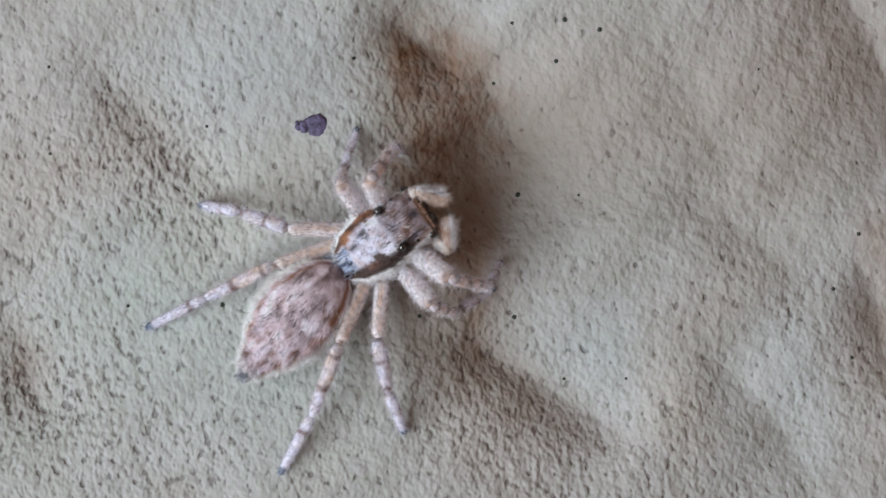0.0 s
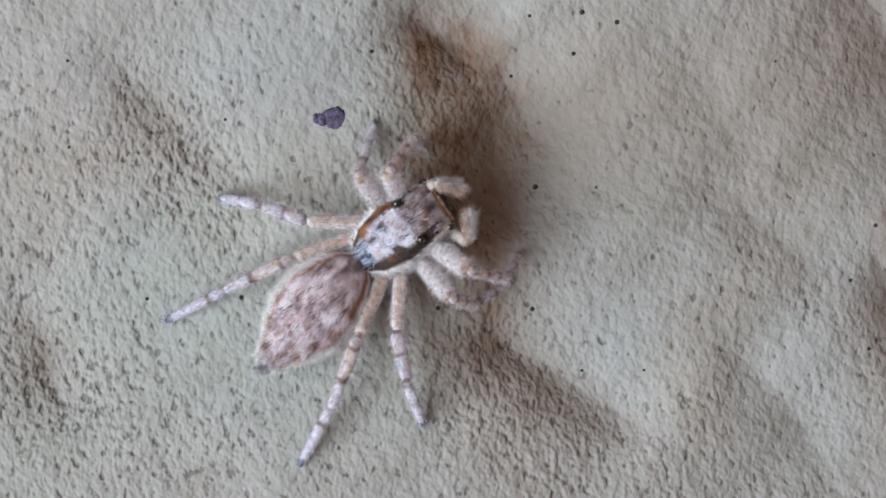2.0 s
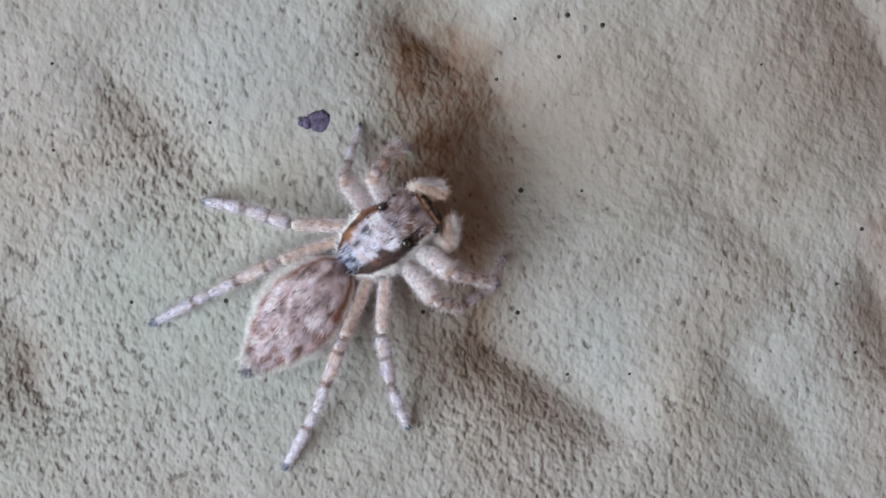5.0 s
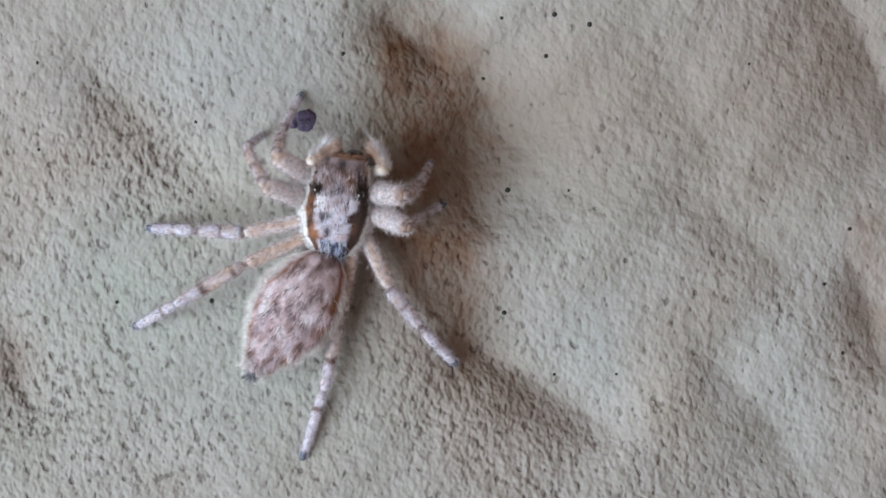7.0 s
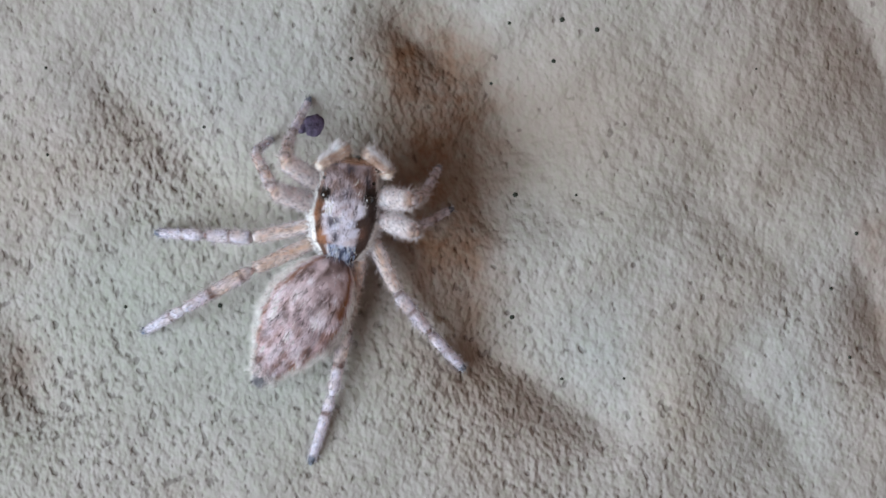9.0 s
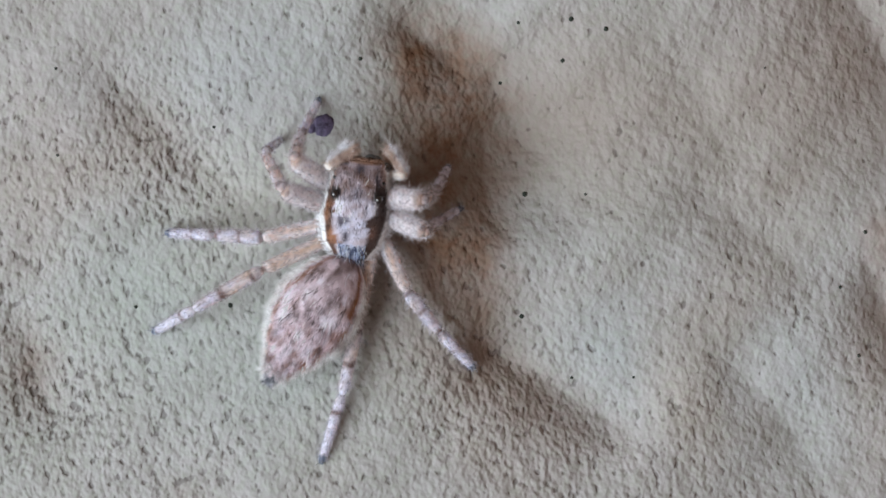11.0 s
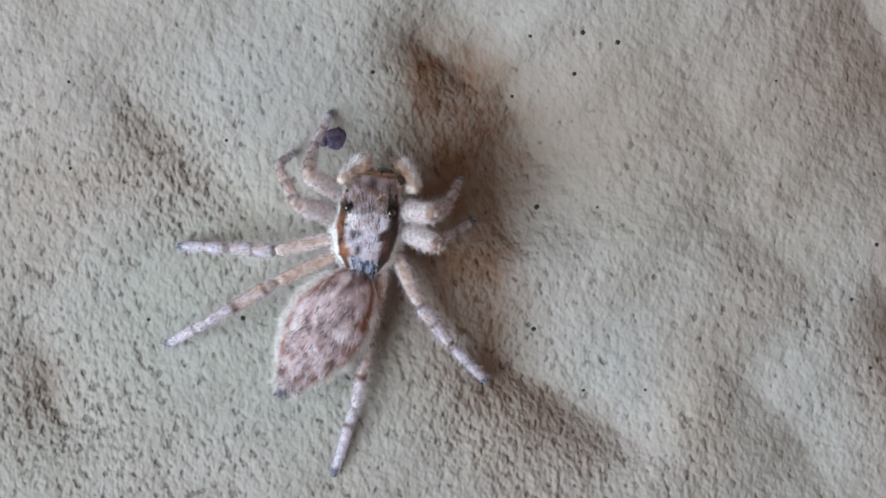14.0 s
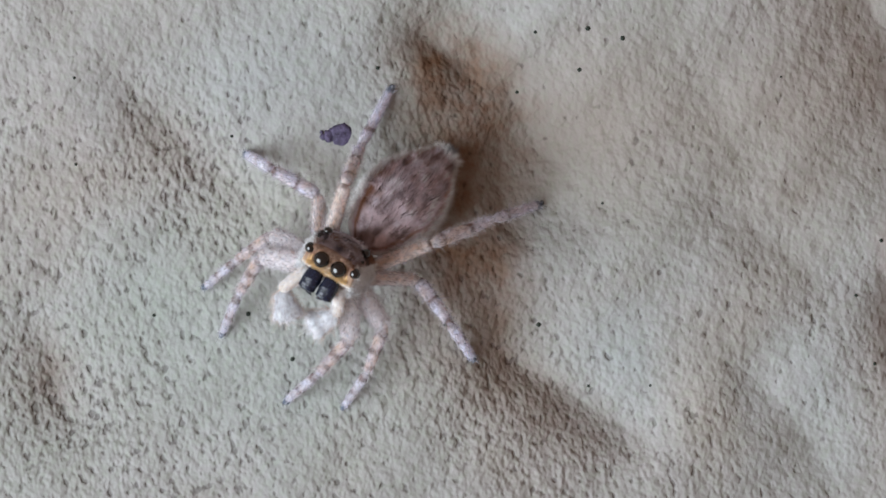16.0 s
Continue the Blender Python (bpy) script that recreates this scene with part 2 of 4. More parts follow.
def cloth_height(x, y):
    """Height of the cloth in millimetres; works on numbers and arrays."""
    h = 0.0
    for cx, cy, turn, fall, rise, half, steep in CREASES + FAR_CREASES:
        c, s = math.cos(radians(turn)), math.sin(radians(turn))
        along = (-(x - cx) * s + (y - cy) * c) / half
        d = (x - cx) * c + (y - cy) * s + 0.12 * np.sin(along * 2.3 + cx) * fall
        soft = np.sqrt(d * d + 0.04) - 0.2
        drop = np.where(d < 0, np.exp(-soft / fall), np.exp(-soft / rise))
        h = h - steep * fall * drop * np.exp(-along ** 4)
    h = h - 1.95 * np.log(np.cosh(45.0 * np.tanh(x / 45.0) / 12.0))
    h = h + 0.05 * np.sin(x * 0.9 + 1.3 * np.sin(y * 0.55)) * np.sin(y * 0.7 + 0.8) + 0.03 * np.sin(x * 1.9 - y * 1.4 + 2)
    return h


def build_cloth():
    def steps(inner, outer, fine):
        a = np.arange(-inner, inner + fine / 2, fine)
        b = [inner + fine * 2]
        while b[-1] < outer:
            b.append(b[-1] + min(40.0, (b[-1] - b[-2]) * 1.07 if len(b) > 1 else fine * 2))
        b = np.array(b)
        return np.concatenate([-b[::-1], a, b])
    xs, ys = steps(20, 700, 0.11), steps(13, 500, 0.11)
    gx, gy = np.meshgrid(xs, ys)
    gz = cloth_height(gx, gy)
    ny, nx = gx.shape
    me = bpy.data.meshes.new("ground")
    ids = np.arange(ny * nx).reshape(ny, nx)
    quads = np.stack([ids[:-1, :-1], ids[:-1, 1:], ids[1:, 1:], ids[1:, :-1]], -1).reshape(-1, 4)
    rim = np.concatenate([ids[0, :-1], ids[:-1, -1], ids[-1, :0:-1], ids[:0:-1, 0]])
    pts = np.stack([gx, gy, gz], -1).reshape(-1, 3)
    low = pts[rim] - (0, 0, 1.2)
    n0, k = len(pts), len(rim)
    j = np.arange(k)
    skirt = np.stack([rim, n0 + j, n0 + (j + 1) % k, np.roll(rim, -1)], -1)
    me.from_pydata((np.concatenate([pts, low]) * MM).tolist(), [], quads.tolist() + skirt.tolist() + [tuple(int(n0 + q) for q in reversed(range(k)))])
    me.polygons.foreach_set("use_smooth", [True] * len(me.polygons))
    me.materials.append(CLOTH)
    ob = new("ground", me)
    return tagged(ob, "wrinkled khaki suede-like cloth with brown stains and painted crease shade", "cloth", kind="structure")


build_cloth()


def ground_z(x, y):
    return float(cloth_height(x, y))


# ---- marks lying on the cloth ----
def build_dropping():
    s = Shape()
    for cx, cy, r, seed, flat in ((0.0, 0.0, 0.44, 1, 0.34), (-0.47, -0.06, 0.22, 2, 0.5), (-0.40, 0.16, 0.10, 5, 0.5), (-0.70, -0.08, 0.13, 4, 0.5), (-0.76, 0.10, 0.075, 7, 0.5), (-0.60, 0.13, 0.05, 9, 0.5)):
        rings = []
        for i in range(9):
            a = i / 8 * math.pi / 2
            ring = []
            for j in range(28):
                w = 2 * math.pi * j / 28
                rr = r * math.cos(a * 0.985) * (1 + 0.14 * noise.noise(Vector((math.cos(w) * 1.4, math.sin(w) * 1.4, seed * 3.1))) + 0.10 * noise.noise(Vector((math.cos(w) * 5, math.sin(w) * 5, seed * 1.7))))
                z = r * flat * math.sin(a) * (1 + 0.25 * noise.noise(Vector((rr * math.cos(w) * 6, rr * math.sin(w) * 6, seed)))) - 0.04
                ring.append((cx + rr * math.cos(w), cy + rr * math.sin(w), z))
            rings.append(ring)
        s.ring_loft(rings, lambda p: (1, 1, 1))
    ob = part("dropping", s, DROP)
    x, y = -4.70, 4.62
    ob.matrix_basis = pose(x * MM, y * MM, (ground_z(x, y) + 0.02) * MM)
    tagged(ob, "dried dark violet-grey dropping stuck to the khaki cloth", "dropping")


def build_specks():
    dice = random.Random(11)
    first = None
    places = [(4.56, 8.59, 1.15), (5.86, 8.21, 1.1), (4.24, 7.04, 1.0), (2.81, 2.04, 1.2), (2.67, -2.54, 1.1), (-8.23, -2.08, 1.1), (14.7, -1.51, 0.8),
              (-3.34, 7.12, 0.9), (15.41, -4.1, 0.8), (-8.86, 4.6, 0.7), (2.58, 8.46, 0.8), (1.91, 6.24, 0.8), (-0.88, -2.5, 1.0), (4.54, -4.87, 0.7),
              (5.08, 2.02, 0.6), (6.85, -4.85, 0.6), (-6.57, -3.78, 1.0), (-11.82, -2.14, 0.8), (15.65, 0.57, 0.9), (-14.8, 6.83, 0.7), (-14.76, 3.57, 0.7), (11.86, 6.76, 0.5)]
    for x, y, size in places:
        if first is None:
            s = Shape()
            rings = []
            for i in range(6):
                a = i / 5 * math.pi / 2
                rings.append([(0.085 * math.cos(a * 0.97) * (1 + 0.2 * noise.noise(Vector((math.cos(w) * 2, math.sin(w) * 2, 0.5)))) * math.cos(w),
                               0.085 * math.cos(a * 0.97) * (1 + 0.2 * noise.noise(Vector((math.cos(w) * 2, math.sin(w) * 2, 4.5)))) * math.sin(w),
                               0.05 * math.sin(a) - 0.01) for w in [2 * math.pi * j / 12 for j in range(12)]])
            s.ring_loft(rings, lambda p: (1, 1, 1))
            ob = first = part("speck", s, SPECK)
            tagged(ob, "tiny dark green-black speck on the khaki cloth", "speck", "specks on the cloth")
        else:
            ob = copy_thing(first, Matrix.Identity(4))
        ob.matrix_basis = pose(x * MM, y * MM, (ground_z(x, y) + 0.004) * MM, 0, 0, dice.uniform(0, 360)) @ Matrix.Diagonal((size, size, 1, 1))


# ---- the jumping spider: forward is x, left is y ----
WHITE, BROWN, DARK = (0.82, 0.82, 0.96), (0.22, 0.11, 0.055), (0.035, 0.024, 0.02)
ORANGE, GREY, BLUE_GREY, YELLOW = (0.27, 0.12, 0.062), (0.54, 0.47, 0.52), (0.38, 0.45, 0.63), (0.70, 0.45, 0.18)
ABDOMEN_LONG, HEAD_LONG = 5.4, 3.72


def profile(u, knots):
    for (a, p), (b, q) in zip(knots, knots[1:]):
        if u <= b:
            k = (u - a) / (b - a)
            k = k * k * (3 - 2 * k) * 0.5 + k * 0.5
            return p + (q - p) * k
    return knots[-1][1]


ABDOMEN_WIDE = [(0, 0.12), (0.04, 0.55), (0.1, 0.92), (0.22, 1.32), (0.38, 1.58), (0.55, 1.52), (0.72, 1.16), (0.86, 0.66), (0.95, 0.33), (1, 0.10)]
HEAD_WIDE = [(0, 0.42), (0.06, 0.76), (0.2, 1.14), (0.42, 1.34), (0.65, 1.25), (0.85, 1.08), (1, 0.99)]
HEAD_HIGH = [(0, 0.42), (0.12, 0.74), (0.3, 1.12), (0.45, 1.36), (0.6, 1.53), (0.75, 1.55), (0.9, 1.46), (1, 1.34)]


# spots on the abdomen: share of its length, share of its half width (left is plus), half length, half width, colour, strength
SPOT_DARK, SPOT_BROWN, SPOT_WHITE = (0.10, 0.055, 0.05), (0.24, 0.115, 0.08), (0.80, 0.77, 0.84)
ABDOMEN_SPOTS = [
    (0.40, -0.08, 0.030, 0.10, SPOT_DARK, 1.0), (0.44, 0.14, 0.026, 0.10, SPOT_DARK, 0.8), (0.53, 0.40, 0.034, 0.10, SPOT_DARK, 0.8), (0.48, 0.52, 0.022, 0.09, SPOT_BROWN, 0.9),
    (0.17, 0.22, 0.06, 0.07, SPOT_DARK, 0.9), (0.22, -0.24, 0.06, 0.07, SPOT_DARK, 0.9), (0.12, 0.02, 0.05, 0.06, SPOT_DARK, 0.7), (0.28, 0.08, 0.035, 0.06, SPOT_DARK, 0.6), (0.31, -0.32, 0.04, 0.06, SPOT_DARK, 0.6),
    (0.58, -0.12, 0.03, 0.10, SPOT_BROWN, 0.8), (0.62, 0.26, 0.028, 0.10, SPOT_BROWN, 0.8), (0.68, 0.02, 0.025, 0.12, SPOT_BROWN, 0.6),
    (0.76, -0.25, 0.035, 0.11, SPOT_BROWN, 1.0), (0.785, -0.66, 0.024, 0.22, SPOT_BROWN, 1.0), (0.65, -0.70, 0.045, 0.12, SPOT_BROWN, 1.0), (0.845, -0.28, 0.026, 0.16, SPOT_BROWN, 1.0),
    (0.86, 0.58, 0.022, 0.24, SPOT_BROWN, 1.0), (0.745, 0.38, 0.024, 0.13, SPOT_BROWN, 0.9), (0.74, 0.68, 0.03, 0.14, SPOT_BROWN, 0.9), (0.50, -0.76, 0.06, 0.09, SPOT_BROWN, 0.9), (0.91, 0.0, 0.02, 0.3, SPOT_BROWN, 0.6),
    (0.45, -0.36, 0.05, 0.17, SPOT_WHITE, 0.9), (0.36, 0.34, 0.05, 0.14, SPOT_WHITE, 0.6), (0.70, -0.45, 0.05, 0.16, SPOT_WHITE, 0.6), (0.80, 0.12, 0.05, 0.18, SPOT_WHITE, 0.6), (0.58, 0.62, 0.06, 0.14, SPOT_WHITE, 0.6),
]


def abdomen_pattern(p):
    u = -p[0] / ABDOMEN_LONG
    w = max(0.15, profile(u, ABDOMEN_WIDE))
    side = p[1] / w
    e = abs(side)
    wu, we = u + 0.022 * grain_at(p, 2.6, 61), side + 0.11 * grain_at(p, 2.4, 71)
    c = blend((0.68, 0.56, 0.61), (0.46, 0.35, 0.385), 0.2 + 0.9 * grain_at(p, 1.7, 3))
    c = blend(c, (0.76, 0.70, 0.79), 2.0 * grain_at((p[0], p[1] * 1.6, p[2]), 2.6, 9) - 0.25)
    c = blend(c, (0.38, 0.25, 0.22), 1.7 * grain_at((p[0] * 0.7, p[1] * 1.7, p[2]), 3.4, 21) - 0.45)
    for su, se, ru, re, tone, k in ABDOMEN_SPOTS:
        d = math.hypot((wu - su) / ru, (we - se) / re) * 1.25
        if d < 1.6:
            c = blend(c, tone, 0.8 * k * min(1.0, (1.6 - d) * 1.2))
    if u < 0.45 and e < 0.78:
        c = blend(c, (0.14, 0.09, 0.085), 0.22 - u * 0.8 + 1.7 * grain_at((p[0] * 0.35, p[1] * 3.0, p[2]), 2.2, 91))
    # a rust line along each edge: broad and dark on the front half, hooked in at its end, thin further back
    if u < 0.36:
        wide = 0.08 if side < 0 else 0.045
        c = blend(c, (0.22, 0.085, 0.035) if side < 0 else ORANGE, 1.5 - abs(e - 0.80 + 0.05 * (side < 0)) / wide + 0.5 * grain_at(p, 1.5, 44))
        if side < 0 and u > 0.28:
            c = blend(c, (0.22, 0.085, 0.035), 1.0 - abs(u - 0.32) / 0.025 - max(0.0, 0.55 - e) * 9)
        if e < 0.8:
            c = blend(c, (0.15, 0.095, 0.08), 0.95 - u / 0.10 + 0.8 * grain_at(p, 3.0, 77))
    else:
        c = blend(c, (0.42, 0.20, 0.11), 0.9 - abs(e - 0.84) / 0.045 + 1.2 * grain_at(p, 2.2, 40))
    if e > 0.91 + 0.04 * grain_at(p, 2.0, 14) or p[2] < -0.15:
        c = blend(c, (0.82, 0.76, 0.74), 0.85)
    if u > 0.955:
        c = (0.16, 0.17, 0.20)
    return c


def head_pattern(p):
    u = p[0] / HEAD_LONG
    w = max(0.2, profile(max(0, min(1, u)), HEAD_WIDE))
    side = p[1] / w
    e = abs(side)
    high = p[2]
    if u > 0.955:
        out = abs(p[1])
        if high < 0.50:
            return (0.70, 0.64, 0.58) if out > 0.5 else (0.40, 0.25, 0.14)
        if out > 0.82 and high < 0.90:
            return blend((0.40, 0.25, 0.15), (0.72, 0.66, 0.60), 3.0 - high * 5)
        if high < (0.80 if out < 0.72 else 0.86):
            return blend(blend((0.80, 0.66, 0.50), YELLOW, out * 3.0 - 0.3), (0.50, 0.24, 0.07), 0.6 * grain_at(p, 5, 2) + 0.05)
        return blend((0.24, 0.12, 0.075), (0.42, 0.27, 0.20), 0.5 + 1.2 * grain_at(p, 4, 9))
    c = blend((0.48, 0.41, 0.45), (0.20, 0.11, 0.08), 0.24 + 0.16 * (u > 0.6) + 1.5 * grain_at(p, 2.6, 8))
    pale = 0.72 - abs(u - 0.36) * 2.4 - max(0.0, e - 0.42) * 2 + 0.9 * grain_at((p[0], p[1] * 1.8, p[2]), 3.4, 17)
    c = blend(c, (0.64, 0.65, 0.80), pale)
    c = blend(c, (0.06, 0.05, 0.07), 2.6 * grain_at((p[0] * 0.5, p[1] * 2.6, p[2]), 3.8, 27) - 0.5 + 0.12 * (u > 0.5))
    if abs(u - 0.50) < 0.06 and 0.34 < e < 0.60:
        c = blend(c, WHITE, 0.8)
    edge = 0.12 * grain_at(p, 2.5, 33)
    if u < 0.15 and e < 0.5:
        c = blend(blend(BLUE_GREY, WHITE, 2 * grain_at((p[0] * 0.5, p[1] * 2.5, p[2]), 4, 15)), (0.03, 0.04, 0.08), 3.4 * grain_at((p[0] * 0.5, p[1] * 2.5, p[2]), 3.4, 5))
    elif math.hypot(p[0] - 2.34, abs(p[1]) - 0.80) < 0.20 and e < 0.86:
        c = DARK
    elif e > 0.84 or high < 0.2:
        c = (0.84, 0.83, 0.84)
    elif u < 0.70 and side > 0.55 + edge:
        # rusty on its left flank, nearly black on its right one: lit and shaded sides painted in
        c = blend(ORANGE, (0.10, 0.05, 0.035), 0.25 + 2.2 * grain_at(p, 1.6, 3) + (0.9 if u < 0.16 or u > 0.55 else 0.0) + 2.5 * max(0.0, e - 0.77))
    elif u < 0.74 and side < -0.42 + edge - 0.12 * (u > 0.45):
        c = blend((0.06, 0.035, 0.03), (0.27, 0.13, 0.09), 0.45 - abs(u - 0.36) * 5 - abs(e - 0.60) * 5 + 1.4 * grain_at(p, 1.6, 3))
    elif e > 0.74:
        c = blend(BROWN, GREY, 0.3)
    return c


def abdomen_ring(u, n=36):
    w = profile(u, ABDOMEN_WIDE)
    hang = -0.10 * math.sin(math.pi * u)
    return [(-u * ABDOMEN_LONG, w * math.cos(2 * math.pi * j / n), hang + w * 0.74 * math.sin(2 * math.pi * j / n)) for j in range(n)]


def head_ring(u, n=36, shrink=1.0):
    w, zt = profile(u, HEAD_WIDE), profile(u, HEAD_HIGH)
    ring = []
    for j in range(n):
        c, s = math.cos(2 * math.pi * j / n), math.sin(2 * math.pi * j / n)
        y = w * math.copysign(abs(c) ** (0.88 - (0.33 if s > 0 else -0.1) * max(0, u - 0.6) / 0.4), c)
        cut = max(0.0, min(1.0, (u - 0.72) / 0.28))
        foot = 0.58 * cut
        z = foot + (zt - foot) * abs(s) ** (0.72 - 0.3 * max(0, u - 0.6) / 0.4) if s > 0 else foot - (0.38 - 0.26 * cut) * abs(s) ** 0.8
        ring.append((u * HEAD_LONG, y * shrink, 0.6 + (z - 0.6) * shrink))
    return ring


def surface_hairs(shape, rings, count, length, lean, pattern, dice, thick=0.011, spread=0.35, z_low=-0.3, droop=0.12, keep=None):
    """Hairs spread over a lofted body, leaning along x."""
    n = len(rings[0])
    for _ in range(count):
        i, j = dice.randrange(len(rings) - 1), dice.randrange(n)
        a, b2 = dice.random(), dice.random()
        p00, p10, p01 = Vector(rings[i][j]), Vector(rings[i + 1][j]), Vector(rings[i][(j + 1) % n])
        p = p00 + (p10 - p00) * a + (p01 - p00) * b2
        if p.z < z_low and dice.random() < 0.8:
            continue
        if keep and not keep(p):
            continue
        nrm = (p10 - p00).cross(p01 - p00)
        if nrm.length < 1e-9:
            continue
        nrm.normalize()
        mid = Vector((p.x, 0, 0.3))
        if nrm.dot(p - mid) < 0:
            nrm = -nrm
        way = nrm * (1 - abs(lean)) + Vector((lean, 0, 0)) + Vector((dice.gauss(0, spread), dice.gauss(0, spread), dice.gauss(0, spread * 0.6)))
        c = pattern(tuple(p))
        k = 1.06 + 0.7 * noise.noise(Vector((p.x * 1.3, p.y * 3.4, p.z * 2))) + dice.uniform(-0.12, 0.12)
        shape.hair(p, way, length * dice.uniform(0.5, 1.25), thick * dice.uniform(0.7, 1.3), tuple(min(0.85, x * k + 0.02) for x in c), droop)


def segment(length, r0, r1, pattern, dice, hairs=90, hair_long=0.2, bulge=0.12, club=0.0, square=0.0, fan=1.0):
    """One length of a leg along x, with hairs; fan is its width across over its height."""
    s = Shape()
    rings = []
    n, m = 18, 34

    def radius(u):
        r = r0 + (r1 - r0) * u
        r *= 1 + bulge * math.sin(math.pi * min(1, u * 1.25)) + club * math.exp(-((u - 0.78) / 0.2) ** 2)
        if club:
            r *= math.sqrt(max(0.02, 1 - u ** 6))
        end = min(u, 1 - u) * 18
        return r * (0.55 + 0.3 * end if end < 1.5 else 1.0)

    for i in range(m + 1):
        u = i / m
        r = radius(u)
        ring = []
        for j in range(n):
            c, d = math.cos(2 * math.pi * j / n), math.sin(2 * math.pi * j / n)
            q = r * (1 - square + square * 0.9 / (abs(c) ** 5 + abs(d) ** 5) ** 0.2)
            q *= 1 + 0.05 * noise.noise(Vector((u * length * 5, c * 1.5, d * 1.5 + length)))
            ring.append((u * length, q * c * fan, q * d))
        rings.append(ring)
    s.ring_loft(rings, lambda p: pattern(p[0] / length, p))
    for _ in range(hairs):
        u, w = dice.random(), dice.uniform(0, 2 * math.pi)
        r = radius(u)
        p = (u * length, r * math.cos(w) * fan, r * math.sin(w))
        way = (0.8 + dice.gauss(0, 0.3), (math.cos(w) + dice.gauss(0, 0.25)) * fan, math.sin(w) + dice.gauss(0, 0.25))
        c = pattern(u, p) if club else blend(pattern(u, p), (0.86, 0.84, 0.88), 0.45)
        for _ in range(2):
            out = (dice.gauss(0.3, 0.5), (math.cos(w) + dice.gauss(0, 0.4)) * fan, math.sin(w) + dice.gauss(0, 0.4))
            s.hair(p, out, hair_long * dice.uniform(0.3, 0.7), 0.0042, blend(c, (0.94, 0.92, 0.96), 0.25 if club else 0.7))
        s.hair(p, way, hair_long * dice.choice((0.3, 0.45, 0.6, 0.8, 1.2)) * dice.uniform(0.8, 1.2), 0.008, c)
        # hairs lying flat along the leg, some white and some dark
        for _ in range(2):
            u, w = dice.uniform(0, 0.93), dice.uniform(0, 2 * math.pi)
            p = (u * length, radius(u) * math.cos(w) * fan, radius(u) * math.sin(w))
            k = dice.random()
            c = pattern(u, p)
            c = blend(c, (0.86, 0.84, 0.90), 0.8) if k < 0.5 else blend(c, (0.24, 0.15, 0.12), 0.5) if k > 0.9 else c
            s.hair(p, (1, 0.2 * math.cos(w) + dice.gauss(0, 0.12), 0.2 * math.sin(w) + dice.gauss(0, 0.12)), dice.uniform(0.1, 0.22), 0.011, c)
    return s


PALE_LEG, LEG_TAN, BAND, WHITE_LEG = (0.90, 0.83, 0.87), (0.73, 0.57, 0.48), (0.20, 0.12, 0.11), (0.74, 0.72, 0.86)


def leg_patterns(n):
    """Colours of femur, shin and foot of the nth leg: the front legs have a white femur and thin tan ends, the hind legs a tan femur and white ends."""
    front = n <= 2
    rings = {1: ((0.10, 0.05, 0.8), (0.42, 0.08, 1.0), (0.72, 0.05, 0.8)), 2: ((0.12, 0.05, 0.8), (0.50, 0.08, 1.0), (0.85, 0.05, 0.8)),
             3: ((0.03, 0.04, 0.8), (0.45, 0.05, 0.8), (0.95, 0.07, 1.1)), 4: ((0.16, 0.03, 0.6), (0.60, 0.055, 1.1))}[n]
    foot_rings = {1: ((0.10, 0.07, 0.9), (0.5, 0.06, 0.8)), 2: ((0.12, 0.07, 0.9), (0.5, 0.06, 0.8)), 3: ((0.02, 0.05, 0.8), (0.42, 0.04, 0.6)), 4: ((0.25, 0.055, 1.1), (0.62, 0.03, 0.4))}[n]

    def streak(p, shift):
        return grain_at((p[0] * 0.3, p[1] * 2.6, p[2] * 2.6), 2.0, shift)

    def femur(u, p):
        c = blend(PALE_LEG, LEG_TAN, (-0.28 if front else 0.30 if n == 3 else 0.66) + 0.9 * grain_at(p, 1.8, 4))
        if front:
            c = blend(c, (0.60, 0.42, 0.32), u * 8 - 7.2)
            c = blend(c, (0.45, 0.32, 0.26), 2.2 * streak(p, 13) - 0.65)
        else:
            c = blend(c, (0.58, 0.36, 0.22), 1.6 * streak(p, 23) - 0.35)
            c = blend(c, WHITE_LEG, 2.4 * streak(p, 43) - 0.35)
        return blend(c, BAND, 0.3 + grain_at(p, 5, 2)) if u > 0.95 else c

    def shin(u, p):
        c = blend(WHITE_LEG, (0.82, 0.56, 0.42) if front else LEG_TAN, (0.42 if front else 0.55 if n == 4 else 0.15) + 1.1 * grain_at(p, 1.6, 6))
        c = blend(c, (0.52, 0.33, 0.22), 1.6 * streak(p, 33) - (0.35 if front else 0.5))
        for at, wide, k in rings:
            c = blend(c, BAND, k * (1.25 - abs(u - at) / wide) + 0.9 * grain_at(p, 3, 8))
        return c

    def foot(u, p):
        c = blend(WHITE_LEG, LEG_TAN, (0.2 if front else 0.02) + 0.8 * grain_at(p, 2.0, 2))
        for at, wide, k in foot_rings:
            c = blend(c, BAND, k * (1.25 - abs(u - at) / wide) + 0.9 * grain_at(p, 3, 4))
        return (0.15, 0.19, 0.27) if u > 0.88 else c

    return femur, shin, foot


def palp_pattern(u, p):
    return blend((0.88, 0.82, 0.78), (0.80, 0.64, 0.54), 0.35 + 0.9 * grain_at(p, 1.6, 12))


def palp_tip_pattern(side):
    """Tan on its back, white on the flank that the raised head turns up."""
    def tone(u, p):
        c = blend((0.62, 0.42, 0.32), (0.76, 0.61, 0.53), 0.4 + 1.0 * grain_at(p, 2.2, 19))
        return blend(c, (0.94, 0.95, 1.0), 0.0 + 9.0 * p[1] * side)
    return tone


